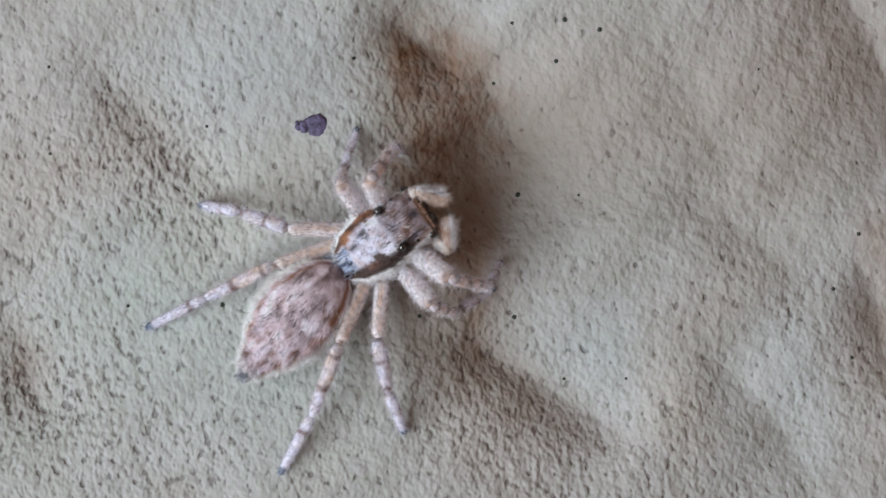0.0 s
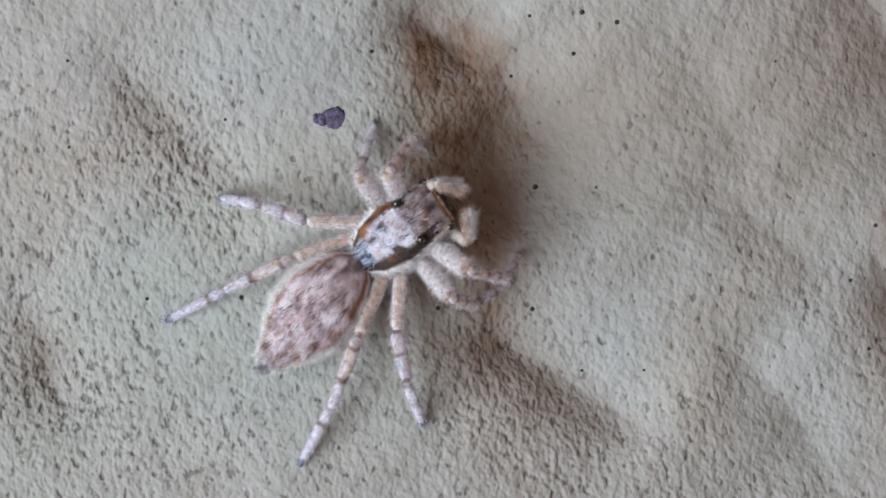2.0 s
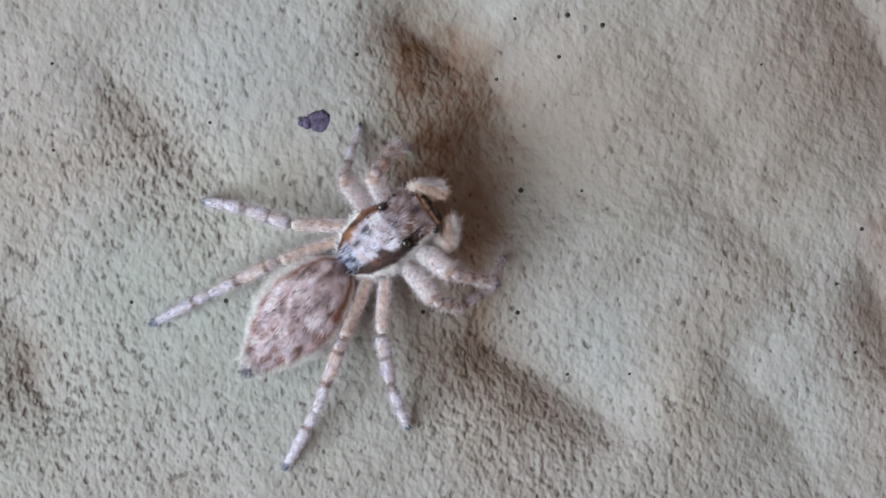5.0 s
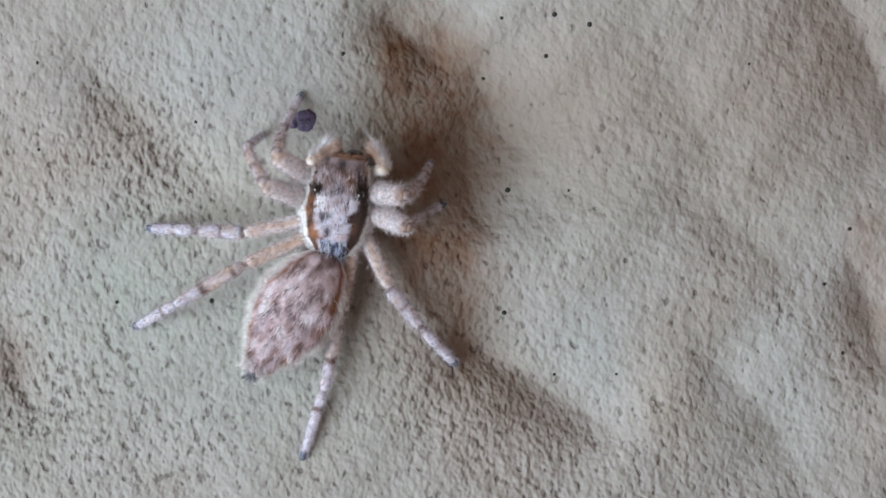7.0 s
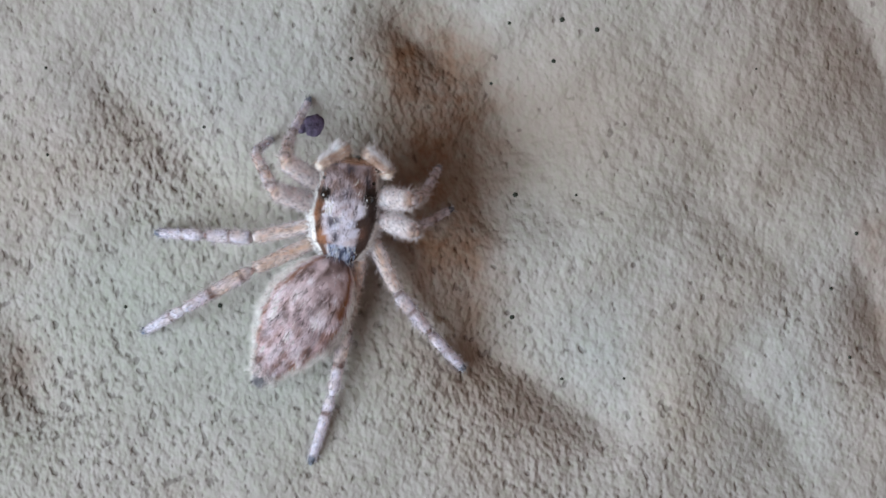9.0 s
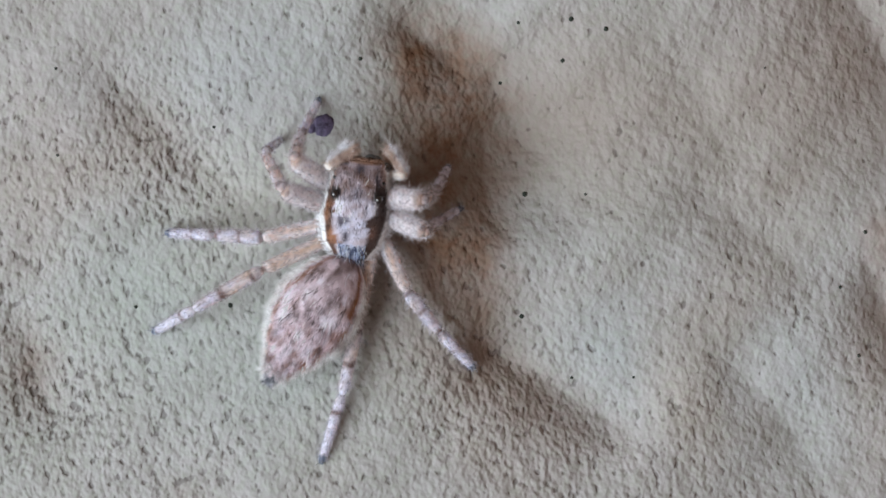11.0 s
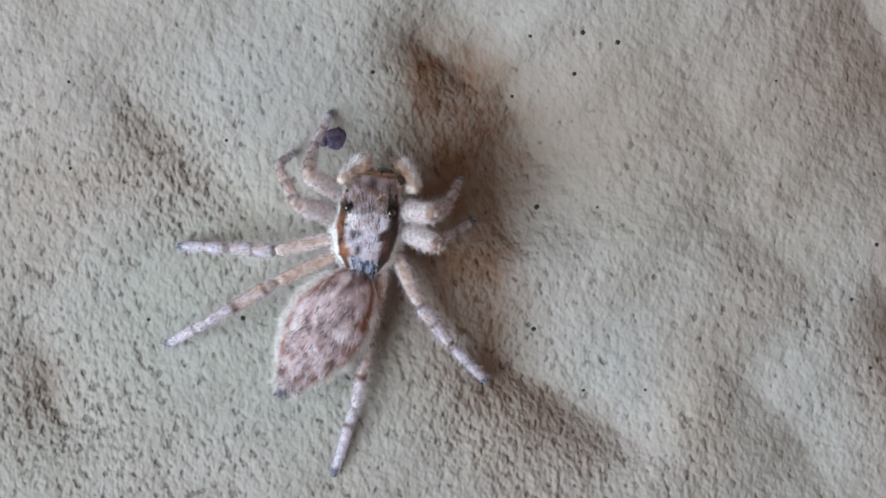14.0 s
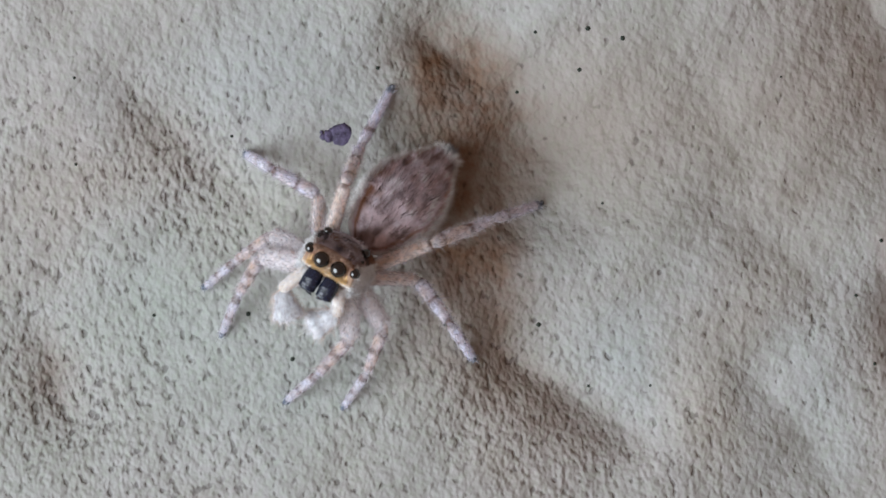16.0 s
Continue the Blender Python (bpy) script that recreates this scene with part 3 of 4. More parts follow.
# lengths of femur, shin and foot, and thickness at the hip
LEG_SIZES = {1: (2.55, 2.10, 2.10, 0.345), 2: (2.35, 2.0, 2.0, 0.33), 3: (2.55, 2.0, 2.2, 0.255), 4: (2.8, 2.95, 2.8, 0.25)}
HIPS = {1: (2.55, 0.72, 0.05), 2: (1.95, 0.85, 0.0), 3: (1.35, 0.88, 0.0), 4: (0.80, 0.75, 0.0)}
PALP_SIZES = (1.35, 1.2)
PALP_HIP = (3.30, 0.66, 0.20)


def build_spider():
    dice = random.Random(3)
    spider = new("jumping_spider")
    tagged(spider, "small hairy grey-brown jumping spider with banded pale legs on khaki cloth", "spider")
    parts = {"spider": spider}

    # abdomen with its coat and spinnerets
    us = [0.0, 0.012, 0.03] + [0.055 + 0.93 * i / 44 for i in range(45)] + [1.0]
    rings = [abdomen_ring(min(1.0, u)) for u in us]
    s = Shape()
    s.ring_loft(rings, abdomen_pattern)
    abdomen = part("abdomen", s, SKIN, spider, "pale pinkish abdomen with brown spots and an orange-brown edge")
    abdomen.matrix_basis = pose(0.22 * MM, 0, 0)
    parts["abdomen"] = abdomen
    s = Shape()
    surface_hairs(s, rings, 9000, 0.30, -0.86, abdomen_pattern, dice, 0.012, 0.12, droop=0.0)
    surface_hairs(s, rings[6:], 7000, 0.38, -0.5, lambda p: (0.86, 0.81, 0.80), dice, 0.0065, 0.3, -1.0,
                  keep=lambda p: abs(p.y) > 0.82 * profile(-p.x / ABDOMEN_LONG, ABDOMEN_WIDE) or p.z < 0)
    surface_hairs(s, rings, 1200, 0.36, -0.7, abdomen_pattern, dice, 0.008, 0.25)
    # longer dark hairs in tufts over the front half, white ones between
    surface_hairs(s, rings[3:34], 1500, 0.34, -0.84, lambda p: (0.09, 0.06, 0.06), dice, 0.013, 0.2, 0.3, 0.0,
                  keep=lambda p: abs(p.y) < 0.95 and noise.noise(Vector((p.x * 2.2, p.y * 3.2, 4.0))) > 0.17)
    surface_hairs(s, rings[3:40], 700, 0.36, -0.84, lambda p: (0.82, 0.80, 0.86), dice, 0.011, 0.2, 0.2, 0.0,
                  keep=lambda p: abs(p.y) < 1.2 and noise.noise(Vector((p.x * 2.2, p.y * 3.2, 4.0))) < -0.1)
    for _ in range(260):
        w = dice.uniform(-0.3, math.pi + 0.3)
        s.hair((-ABDOMEN_LONG * dice.uniform(0.88, 0.97), 0.38 * math.cos(w), 0.28 * math.sin(w)), (-0.8, 1.1 * math.cos(w) + dice.gauss(0, 0.2), 0.9 * math.sin(w)),
               dice.uniform(0.25, 0.5), 0.007, (0.80, 0.79, 0.80))
    part("coat", s, HAIR, abdomen, "short pale and brown hair", "stuff")
    for y, up in ((0.10, 0.05), (-0.10, 0.05), (0.0, -0.08)):
        s = segment(0.42, 0.10, 0.05, lambda u, p: (0.15, 0.16, 0.19), dice, 30, 0.12)
        ob = part("spinneret", s, LEG, abdomen)
        ob.matrix_basis = pose(-5.25 * MM, y * MM, up * MM, 0, 8, 180 - y * 90)

    # head and thorax
    us = [0.0, 0.02, 0.05] + [0.08 + 0.89 * i / 30 for i in range(31)]
    rings = [head_ring(u) for u in us]
    front = [head_ring(1.0, shrink=k) for k in (0.97, 0.94, 0.9, 0.86, 0.82, 0.78, 0.74, 0.7, 0.65, 0.6, 0.55, 0.5, 0.45, 0.38, 0.3, 0.2, 0.1, 0.03)]
    for k, r in enumerate(front):
        bow = 0.985 + 0.003 * math.sin(min(1.0, (k + 0.3) / 12) * math.pi / 2)
        front[k] = [(HEAD_LONG * bow, y, z) for _, y, z in r]
    s = Shape()
    s.ring_loft(rings + front, head_pattern)
    head = part("carapace", s, SKIN, spider, "grey-white haired carapace with dark brown sides and a white rim")
    parts["head"] = head
    s = Shape()
    surface_hairs(s, rings[:-4], 6000, 0.26, 0.80, head_pattern, dice, 0.012, 0.16, 0.05, 0.0)
    surface_hairs(s, rings[:7], 420, 0.42, -0.75, lambda p: dice.choice(((0.50, 0.58, 0.76), (0.82, 0.84, 0.94), (0.03, 0.045, 0.11), (0.05, 0.07, 0.16))), dice, 0.014, 0.22, 0.3, 0.0,
                  keep=lambda p: abs(p.y) < 0.55)
    surface_hairs(s, rings[4:-4], 420, 0.34, 0.84, lambda p: (0.05, 0.045, 0.06), dice, 0.013, 0.14, 0.9, 0.0, keep=lambda p: abs(p.y) < 0.8 and noise.noise(Vector((p.x * 1.2, p.y * 4, 7.0))) > 0.02)
    surface_hairs(s, rings[4:-6], 600, 0.34, 0.84, lambda p: (0.76, 0.75, 0.85), dice, 0.012, 0.14, 0.9, 0.0, keep=lambda p: abs(p.y) < 0.8 and noise.noise(Vector((p.x * 1.2, p.y * 4, 7.0))) < -0.05)
    surface_hairs(s, [[q if q[2] < 0.5 else (q[0], q[1], q[2]) for q in r] for r in rings], 900, 0.20, 0.2, lambda p: (0.82, 0.81, 0.80) if p[2] < 0.45 else head_pattern(p), dice, 0.011, 0.35, -1.0)
    for _ in range(1100):
        u, k = dice.uniform(0.03, 0.9), dice.choice((1, -1))
        s.hair((u * HEAD_LONG, k * profile(u, HEAD_WIDE) * dice.uniform(0.9, 1.0), dice.uniform(-0.05, 0.45)), (dice.gauss(-0.1, 0.4), k, dice.gauss(0.1, 0.35)),
               dice.uniform(0.14, 0.28), 0.010, (0.84, 0.84, 0.88))
    for _ in range(900):
        y, z = dice.uniform(-0.88, 0.88), dice.uniform(0.95, 1.36)
        if z > 1.4 - 0.25 * abs(y) ** 3 or min(math.hypot(abs(y) - 0.35, z - 0.92) - 0.37, math.hypot(abs(y) - 0.92, z - 1.04) - 0.23) < 0:
            continue
        s.hair((HEAD_LONG * 0.985, y, z), (0.6, dice.gauss(0, 0.4), 0.6 + dice.gauss(0, 0.3)), 0.2, 0.012, blend((0.22, 0.11, 0.065), (0.46, 0.31, 0.24), dice.random() ** 1.5))
    for _ in range(260):
        y, z = dice.uniform(-0.80, 0.80), dice.uniform(0.56, 0.74)
        s.hair((HEAD_LONG * 0.99, y, z), (0.5, dice.gauss(0, 0.4), -0.5 + dice.gauss(0, 0.3)), 0.18, 0.010, blend(YELLOW, (0.74, 0.60, 0.46), dice.random() * (0.5 if abs(y) > 0.3 else 1.0)))
    surface_hairs(s, rings[-6:], 900, 0.14, 0.5, head_pattern, dice, 0.011, 0.3, 0.3, 0.0)
    part("coat", s, HAIR, head, "short grey, white and brown hair", "stuff")
    for side in (1, -1):
        for x, y, z, r in ((3.66, 0.35, 0.92, 0.31), (3.55, 0.92, 1.04, 0.20), (2.95, 0.90, 1.30, 0.07), (2.34, 0.80, 1.40, 0.16)):
            s = Shape()
            s.ball((0, 0, 0), r)
            eye = part("eye", s, EYE, head, "glossy black eye")
            eye.matrix_basis = pose(x * MM, y * side * MM, z * MM)
            if r > 0.25:
                s = Shape()
                for k in range(2 * 60):
                    w = dice.uniform(0, 2 * math.pi)
                    s.hair((0.02, (r + 0.02) * math.cos(w), (r + 0.02) * math.sin(w)), (0.9, 0.7 * math.cos(w), 0.7 * math.sin(w)), 0.06, 0.012,
                           blend((0.16, 0.07, 0.04), (0.55, 0.30, 0.12), dice.random() ** 2))
                part("lashes", s, HAIR, eye, "orange hair round the eye", "stuff")
        # jaws
        s = segment(0.88, 0.29, 0.35, lambda u, p: (0, 0, 0), dice, 0, bulge=0.12, square=0.7)
        jaw = part("jaw", s, JAW, head, "glossy black jaw")
        jaw.matrix_basis = pose(3.50 * MM, 0.335 * side * MM, 0.44 * MM, 0, 70, 4 * side)
        s = segment(0.35, 0.08, 0.02, lambda u, p: (0, 0, 0), dice, 0)
        fang = part("fang", s, JAW, jaw)
        fang.matrix_basis = pose(0.84 * MM, -0.05 * side * MM, 0, 0, 50, -60 * side)
    s = Shape()
    s.ball((1.7, 0, -0.30), 0.8, PALE_LEG, (1.5, 0.85, 0.35))
    part("underside", s, LEG, head)

    # legs
    for side, k in (("L", 1), ("R", -1)):
        for n in (1, 2, 3, 4):
            a, b2, c, r = LEG_SIZES[n]
            femur, calf, sole = leg_patterns(n)
            front = n < 3
            leg = part("leg", segment(a, r * 0.95, r * (1.0 if front else 0.92), femur, dice, 420 if front else 260, 0.36), GLASSY if front else LEG, spider,
                       "pale leg with a white thigh and thin tan end" if front else "pale tan leg with dark rings and a white foot")
            shin = part("shin", segment(b2, r * (0.63 if front else 0.92), r * (0.49 if front else 0.78), calf, dice, 170 if front else 230, 0.36), GLASSY if front else LEG, leg)
            foot = part("foot", segment(c, r * (0.47 if front else 0.74), r * (0.36 if front else 0.58), sole, dice, 120 if front else 200, 0.26), GLASSY if front else LEG, leg,
                        "foot with a blue-grey tip")
            parts[side + str(n)] = (leg, shin, foot)
        palp = part("palp", segment(PALP_SIZES[0], 0.17, 0.22, palp_pattern, dice, 160, 0.2), FEELER, spider, "short pale hairy feeler")
        tip = part("palp_tip", segment(PALP_SIZES[1], 0.25, 0.44, palp_tip_pattern(k), dice, 420, 0.40, 0.1, 0.5, fan=0.60), FEELER, palp, "fluffy cream and white feeler tip")
        parts["P" + side] = (palp, tip)
    return parts


build_dropping()
build_specks()
SPIDER = build_spider()

# ---- how the spider stands: three stances and, from the third, the head raised (D), on the cloth's own x and y in millimetres ----
# of each leg: knee, ankle and foot tip, at stance A, B and C
STANCES = {
    "L1": (((-2.72, 2.66, 1.9), (-2.06, 3.18, 1.2), (-1.51, 3.63, 0)), ((-5.66, 3.24, 1.9), (-5.5, 4.3, 1.1), (-4.86, 5.67, 0)), ((-4.3, -3.27, 1.9), (-5.62, -4.34, 1.0), (-7.04, -5.54, 0))),
    "L2": (((-3.74, 2.4, 1.8), (-3.58, 3.24, 1.1), (-3.19, 4.54, 0)), ((-6.29, 2.21, 1.8), (-6.47, 3.27, 1.1), (-6.29, 4.14, 0)), ((-3.09, -2.55, 2.0), (-3.74, -4.24, 1.1), (-4.72, -5.66, 0))),
    "L3": (((-5.88, 0.75, 1.5), (-7.37, 1.31, 0.9), (-9.11, 1.66, 0)), ((-7.04, 0.4, 1.5), (-8.75, 0.59, 0.8), (-10.74, 0.64, 0)), ((-1.84, -0.8, 2.0), (-0.81, -2.17, 1.1), (0.24, -3.88, 0))),
    "L4": (((-6.49, -0.7, 1.8), (-9.14, -1.54, 1.0), (-11.32, -3.09, 0)), ((-7.02, -0.78, 1.8), (-9.36, -2.03, 1.0), (-11.17, -3.1, 0)), ((-1.21, 0.55, 2.4), (0.88, 1.37, 1.2), (2.8, 2.01, 0))),
    "R1": (((0.45, -1.22, 1.8), (1.37, -1.02, 1.1), (2.18, -0.44, 0)), ((-0.9, 1.73, 1.8), (-0.51, 2.32, 1.1), (-0.03, 3.12, 0)), ((-8.01, 0.16, 2.6), (-8.61, -1.09, 1.4), (-9.35, -3.1, 0))),
    "R2": (((-0.29, -2.21, 1.8), (0.75, -2.02, 1.1), (1.97, -1.41, 0)), ((-0.78, 0.57, 1.6), (-0.31, 1.03, 1.0), (0.47, 1.54, 0)), ((-7.5, 1.03, 2.4), (-8.94, -0.15, 1.2), (-10.04, -1.22, 0))),
    "R3": (((-2.4, -3.29, 1.5), (-1.96, -5.19, 0.9), (-1.43, -6.87, 0)), ((-1.49, -1.83, 1.6), (-0.32, -3.22, 0.8), (0.88, -4.5, 0)), ((-5.51, 2.22, 2.0), (-6.85, 3.12, 1.0), (-8.37, 3.96, 0))),
    "R4": (((-3.8, -3.49, 1.7), (-4.87, -6.12, 1.0), (-6.07, -8.38, 0)), ((-3.47, -2.96, 1.7), (-4.06, -5.89, 1.0), (-4.88, -8.04, 0)), ((-4.41, 2.83, 2.2), (-3.74, 4.53, 1.1), (-2.77, 6.46, 0))),
}
# x, y, height over the cloth, yaw, pitch and roll of the abdomen's joint; then the same of the head
BODY = {
    "A": ((-3.81, -0.77, 1.40, 47.7, 0, 0), (-3.81, -0.77, 1.20, 33.7, -3, -8)),
    "B": ((-3.72, -0.48, 1.45, 55.7, 0, 0), (-3.72, -0.48, 1.20, 82.5, -3, 0)),
    "C": ((-3.92, 0.52, 2.2, 226.4, 24, 0), (-4.17, 0.12, 1.4, 228.2, 58, 12)),
    "D": ((-3.92, 0.52, 2.2, 226.4, 24, 0), (-4.36, 0.16, 1.4, 228.2, 66, 12)),
}
# seconds, then elbow and tip (x, y, height over the cloth) of the left and the right palp
PALPS = [
    (0.0, (-1.0, 2.1, 1.9), (0.02, 1.87, 1.8), (0.30, -0.08, 1.9), (0.14, 1.15, 1.7)),
    (1.0, (-1.0, 2.1, 1.9), (-0.10, 1.92, 1.8), (0.28, -0.05, 1.9), (0.20, 1.08, 1.7)),
    (2.0, (-1.0, 2.1, 1.9), (-0.10, 1.92, 1.8), (0.28, -0.05, 1.9), (0.20, 1.08, 1.7)),
    (2.5, (-1.0, 2.1, 1.9), (0.02, 1.87, 1.8), (0.30, -0.08, 1.9), (0.14, 1.15, 1.7)),
    (4.4, (-1.0, 2.1, 1.9), (0.02, 1.87, 1.8), (0.30, -0.08, 1.9), (0.14, 1.15, 1.7)),
    (6.1, (-1.65, 2.22, 1.9), (-0.58, 1.96, 1.8), (0.04, -0.35, 1.9), (0.06, 0.52, 1.7)),
    (6.6, (-1.65, 2.22, 1.9), (-0.58, 1.96, 1.8), (0.04, -0.35, 1.9), (0.06, 0.52, 1.7)),
    (6.767, (-4.45, 3.10, 1.9), (-3.50, 3.74, 1.7), (-1.65, 2.75, 1.9), (-2.20, 3.60, 1.6)),
    (7.0, (-4.45, 3.10, 1.9), (-3.50, 3.74, 1.7), (-1.65, 2.75, 1.9), (-2.20, 3.60, 1.6)),
    (7.5, (-4.42, 3.12, 1.9), (-3.30, 3.80, 1.7), (-1.80, 2.80, 1.9), (-2.75, 3.62, 1.7)),
    (8.0, (-4.45, 3.10, 1.9), (-3.50, 3.74, 1.7), (-1.65, 2.75, 1.9), (-2.20, 3.60, 1.6)),
    (8.5, (-4.42, 3.12, 1.9), (-3.30, 3.80, 1.7), (-1.80, 2.80, 1.9), (-2.75, 3.62, 1.7)),
    (9.0, (-4.42, 3.12, 1.9), (-3.30, 3.80, 1.7), (-1.80, 2.80, 1.9), (-2.75, 3.62, 1.7)),
    (9.6, (-4.45, 3.10, 1.9), (-3.50, 3.74, 1.7), (-1.65, 2.75, 1.9), (-2.20, 3.60, 1.6)),
    (10.3, (-4.42, 3.12, 1.9), (-3.30, 3.80, 1.7), (-1.80, 2.80, 1.9), (-2.75, 3.62, 1.7)),
    (11.0, (-4.45, 3.10, 1.9), (-3.50, 3.74, 1.7), (-1.65, 2.75, 1.9), (-2.20, 3.60, 1.6)),
    (11.5, (-4.42, 3.12, 1.9), (-3.30, 3.80, 1.7), (-1.80, 2.80, 1.9), (-2.75, 3.62, 1.7)),
    (12.0, (-4.42, 3.12, 1.9), (-3.30, 3.80, 1.7), (-1.80, 2.80, 1.9), (-2.75, 3.62, 1.7)),
    (12.5, (-4.45, 3.10, 1.9), (-3.50, 3.74, 1.7), (-1.65, 2.75, 1.9), (-2.20, 3.60, 1.6)),
    (13.5, (-4.45, 3.10, 1.9), (-3.50, 3.74, 1.7), (-1.65, 2.75, 1.9), (-2.20, 3.60, 1.6)),
    (14.0, (-4.45, 3.10, 1.9), (-3.50, 3.74, 1.7), (-1.65, 2.75, 1.9), (-2.20, 3.60, 1.6)),
    (14.2, (-4.42, 3.12, 1.9), (-3.30, 3.80, 1.7), (-1.80, 2.80, 1.9), (-2.75, 3.62, 1.7)),
    (14.4, (-4.60, -2.0, 2.6), (-5.62, -2.52, 2.3), (-6.85, -1.35, 2.6), (-6.30, -2.36, 2.2)),
    (15.0, (-4.60, -2.0, 2.6), (-5.62, -2.52, 2.3), (-6.85, -1.35, 2.6), (-6.30, -2.36, 2.2)),
    (15.5, (-4.75, -2.05, 2.6), (-5.80, -2.50, 2.3), (-6.92, -1.25, 2.6), (-6.44, -2.34, 2.2)),
    (16.0, (-4.75, -2.05, 2.6), (-5.80, -2.50, 2.3), (-6.92, -1.25, 2.6), (-6.44, -2.34, 2.2)),
]


def chain(hip, knee, ankle, tip, lengths):
    """Knee and ankle of a leg that keeps its lengths, as near as they come to where they are wanted."""
    a, b, c = lengths
    best, found = 1e9, None
    level = Vector((knee.x - hip.x, knee.y - hip.y, 0)).normalized()
    for i in range(62):
        rise = radians(-40 + i * 2)
        k = hip + (level * math.cos(rise) + Vector((0, 0, math.sin(rise)))) * a
        way = tip - k
        far = way.length
        if far < abs(b - c) + 0.02:
            continue
        short = max(0.0, far - (b + c) * 0.998)
        far = min(far, (b + c) * 0.998)
        way.normalize()
        d = (b * b - c * c + far * far) / (2 * far)
        r = math.sqrt(max(0, b * b - d * d))
        u = way.orthogonal().normalized()
        v = way.cross(u)
        for q in range(20):
            w = q * math.pi / 10
            n = k + way * d + (u * math.cos(w) + v * math.sin(w)) * r
            cost = 4 * (k.xy - knee.xy).length_squared + (n.xy - ankle.xy).length_squared + 60 * short * short
            cost += 0.03 * (k.z - knee.z) ** 2 + 0.05 * (n.z - ankle.z) ** 2 + 20 * max(0, 0.3 - n.z) ** 2 + 20 * max(0, 0.9 - k.z) ** 2
            if cost < best:
                end = n + (tip - n).normalized() * c
                best, found = cost, [hip.copy(), k, n, end]
    return found


def reach(a, b, length):
    """The point that far from a which lies over or under b."""
    flat = (b.xy - a.xy).length
    k = min(flat, length * 0.97)
    rise = math.copysign(math.sqrt(length * length - k * k), b.z - a.z)
    return Vector((a.x + (b.x - a.x) * k / flat, a.y + (b.y - a.y) * k / flat, a.z + rise))


def bone(a, b):
    x = (b - a).normalized()
    y = Vector((0, 0, 1)).cross(x)
    y = y.normalized() if y.length > 1e-4 else Vector((0, 1, 0))
    z = x.cross(y)
    m = Matrix((x, y, z)).transposed().to_4x4()
    m.translation = a
    return m


def metres(m):
    m = m.copy()
    m.translation = m.translation * MM
    return m


def body_pose(row):
    x, y, z, yaw, pitch, roll = row
    return pose(x, y, z + ground_z(x, y), roll, -pitch, yaw)


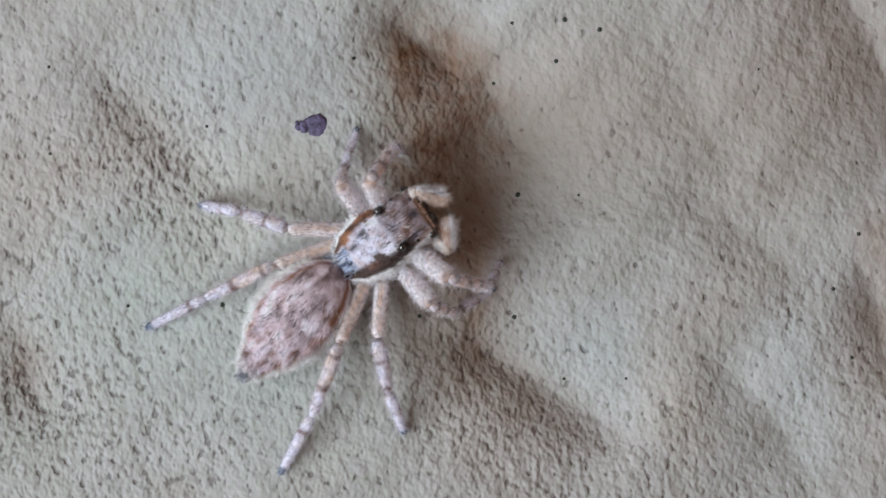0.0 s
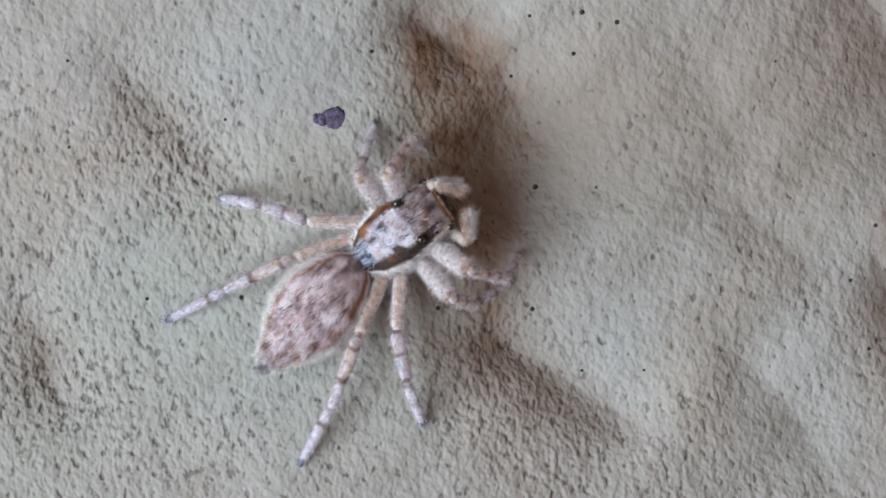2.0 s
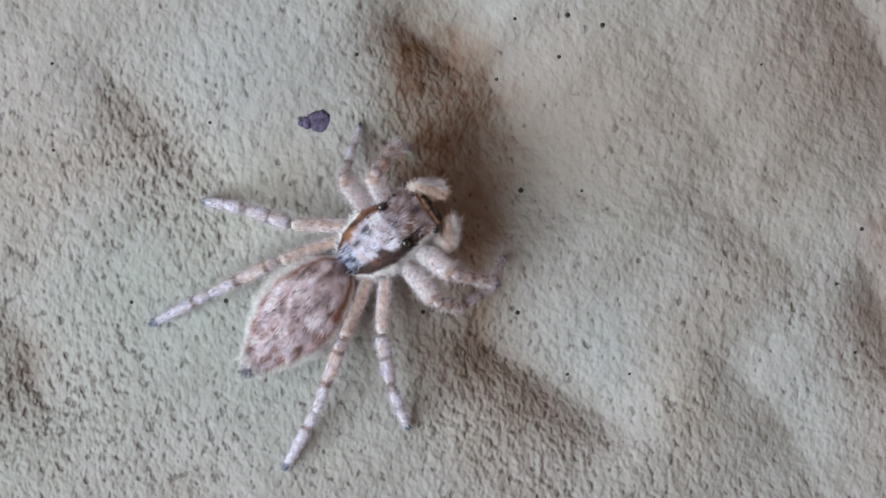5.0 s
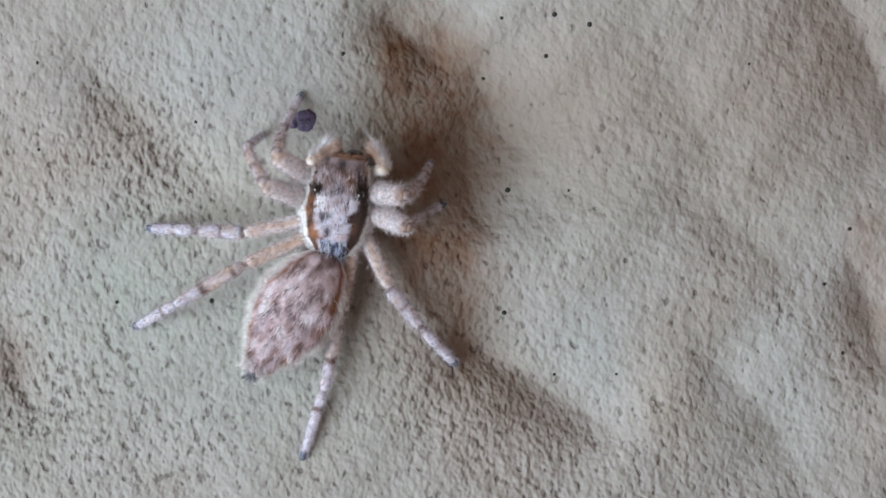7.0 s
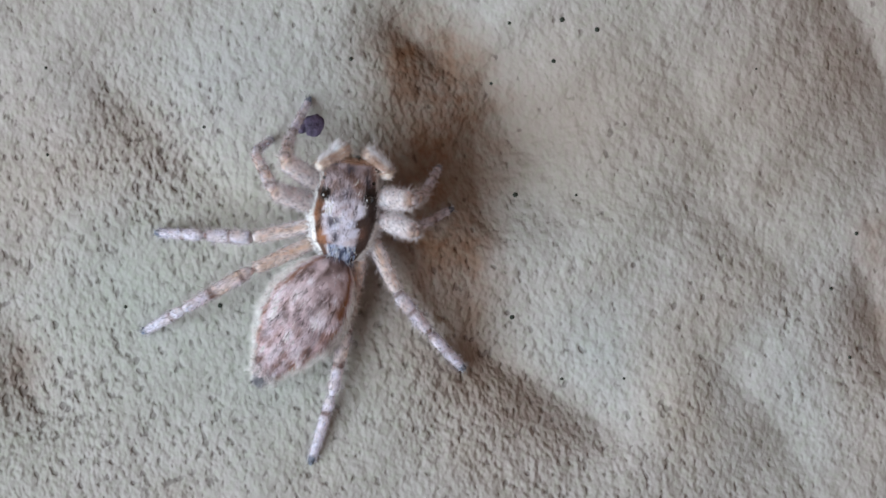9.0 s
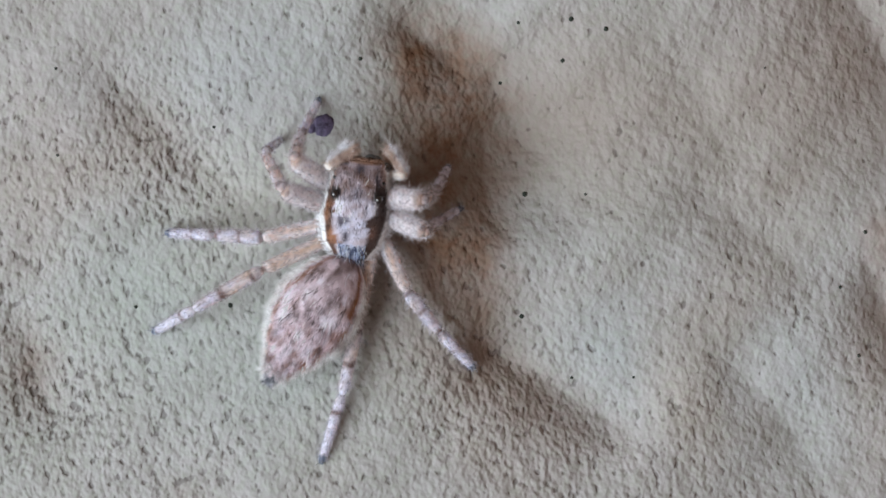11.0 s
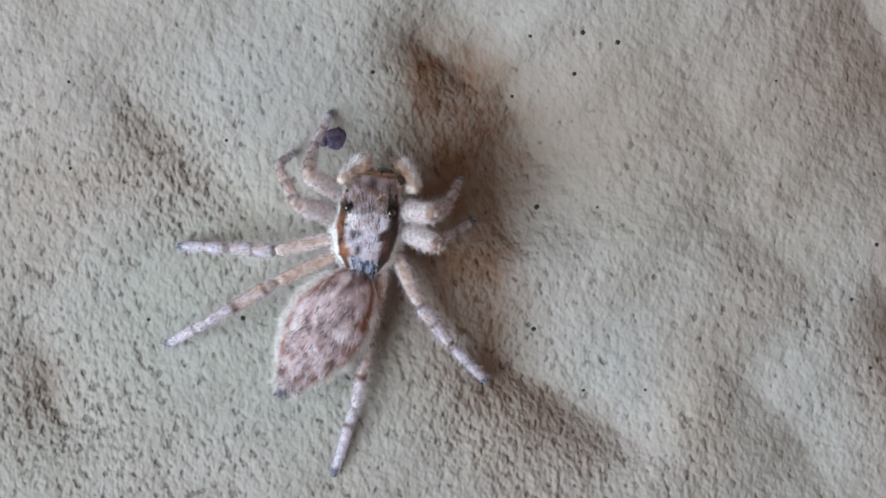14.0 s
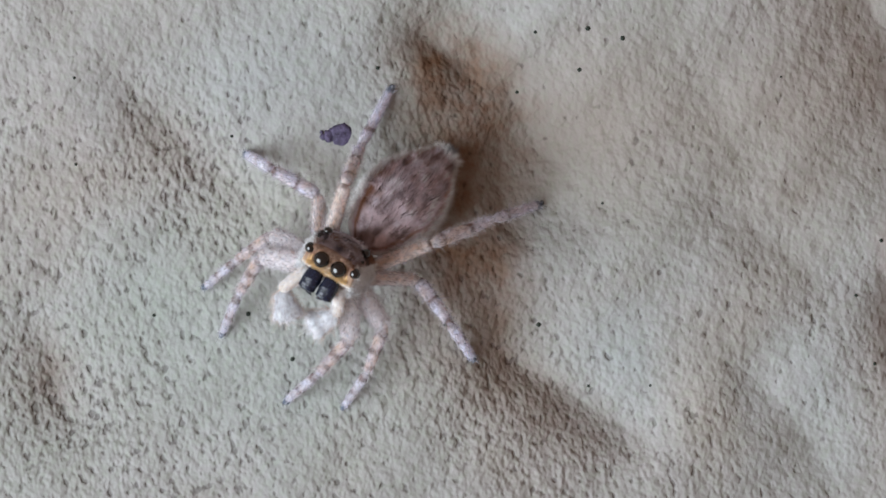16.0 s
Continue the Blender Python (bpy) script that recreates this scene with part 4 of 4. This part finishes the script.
def motions():
    third = 1 / 30
    # seconds, stance from, stance to, share of the way
    keys = [(0.0, "A", "A", 0), (6.6, "A", "A", 0)]
    keys += [(6.6 + k * third, "A", "B", s) for k, s in ((1, 0.2), (2, 0.5), (3, 0.75), (4, 0.93), (5, 1.0))]
    keys += [(14.2, "B", "B", 0)]
    keys += [(14.2 + k * third, "B", "C", s) for k, s in ((1, 0.2), (2, 0.5), (3, 0.78), (4, 0.9), (5, 0.97), (6, 1.0))]
    keys += [(14.533, "C", "C", 0), (14.633, "C", "D", 0.6), (14.767, "C", "D", 0.85), (15.2, "C", "D", 1.0), (16.0, "D", "D", 0)]
    times = sorted(set([round(k[0], 3) for k in keys] + [p[0] for p in PALPS]))

    def stance_at(t):
        for k in reversed(keys):
            if k[0] <= t + 0.002:
                if k[3] >= 1.0:
                    return k[2], k[2], 0
                return k[1:]
        return keys[0][1:]

    def rows_between(a, b, s):
        """Part way between two body rows; the tilt and roll come late in the turn."""
        late = s ** 6 if abs(b[4] - a[4]) > 15 else s
        row = [v + (w - v) * (late if n > 3 else s) for n, (v, w) in enumerate(zip(a, b))]
        if late != s and 0 < s < 1:
            # the joint swings out sideways on the way round
            row[0] += 0.3 * math.sin(math.pi * s)
            row[1] += 0.8 * math.sin(math.pi * s)
        return row

    rows = {name: [] for name in ("spider", "head")}
    limbs, solved = {}, {}
    for t in times:
        a, b, s = stance_at(t)
        root = body_pose(rows_between(BODY[a][0], BODY[b][0], s))
        head = body_pose(rows_between(BODY[a][1], BODY[b][1], s))
        back = root.inverted()
        rows["spider"].append((t, metres(root)))
        rows["head"].append((t, metres(back @ head)))

        def between(name, joint):
            """A joint part way: straight across from A to B, carried round with the head from B to C."""
            place = {}
            for st in {a, b}:
                p = Vector(STANCES[name]["ABCD".index(st.replace("D", "C"))][joint])
                p.z += ground_z(p.x, p.y) + (0.04 if joint == 2 else 0)
                place[st] = p
            if a == b or b == "D":
                return place[a]
            if b == "B":
                return place[a].lerp(place[b], s) + Vector((0, 0, 0.5 * math.sin(math.pi * s) if (place[a] - place[b]).length > 0.8 else 0))
            ha, hb = (Matrix.Translation((*BODY[q][1][:2], 0)) @ Matrix.Rotation(radians(BODY[q][1][3]), 4, "Z") for q in (a, b))
            now = rows_between(BODY[a][1], BODY[b][1], s)
            hn = Matrix.Translation((*now[:2], 0)) @ Matrix.Rotation(radians(now[3]), 4, "Z")
            return hn @ (ha.inverted() @ place[a]).lerp(hb.inverted() @ place[b], s) + Vector((0, 0, 0.8 * math.sin(math.pi * s)))

        for side, k in (("L", 1), ("R", -1)):
            for n in (1, 2, 3, 4):
                hx, hy, hz = HIPS[n]
                key = (side + str(n), a, b, s)
                if key not in solved:
                    solved[key] = chain(head @ Vector((hx, hy * k, hz)), *(between(side + str(n), q) for q in range(3)), LEG_SIZES[n][:3])
                j = solved[key]
                fem, shin, foot = (bone(j[q], j[q + 1]) for q in range(3))
                for q, m in enumerate((back @ fem, fem.inverted() @ shin, fem.inverted() @ foot)):
                    limbs.setdefault((side + str(n), q), []).append((t, metres(m)))
            # palps: from the list, carried with the head during the turns
            after = [p for p in PALPS if p[0] >= t - 0.002][0]
            before = [p for p in PALPS if p[0] <= t + 0.002][-1]
            c = 1 if k == 1 else 3
            hip = head @ Vector((PALP_HIP[0], PALP_HIP[1] * k, PALP_HIP[2]))
            if s and a != b and b != "D":
                ends = [(head @ (body_pose(BODY[st][1]).inverted() @ Vector((p[c + q][0], p[c + q][1], p[c + q][2] + ground_z(*p[c + q][:2])))) for q in (0, 1))
                        for st, p in ((a, before), (b, after))]
                (e0, t0), (e1, t1) = ends
                elbow, tip = e0.lerp(e1, s), t0.lerp(t1, s)
            else:
                src = min(PALPS, key=lambda p: abs(p[0] - t))
                elbow, tip = (Vector((x, y, z + ground_z(x, y))) for x, y, z in src[c:c + 2])
            elbow = reach(hip, elbow, PALP_SIZES[0])
            # the flat tip stands on edge, and turns its broad side up with the raised head
            broad = 1.0 if a in "CD" else s if b == "C" else 0.0
            upper = bone(hip, elbow)
            lower = bone(elbow, reach(elbow, tip, PALP_SIZES[1])) @ Matrix.Rotation(radians(85 * broad * k), 4, "X")
            for q, m in enumerate((back @ upper, upper.inverted() @ lower)):
                limbs.setdefault(("P" + side, q), []).append((t, metres(m)))
    walk(SPIDER["spider"], rows["spider"])
    walk(SPIDER["head"], rows["head"])
    for (name, q), r in limbs.items():
        walk(SPIDER[name][q], r)


motions()
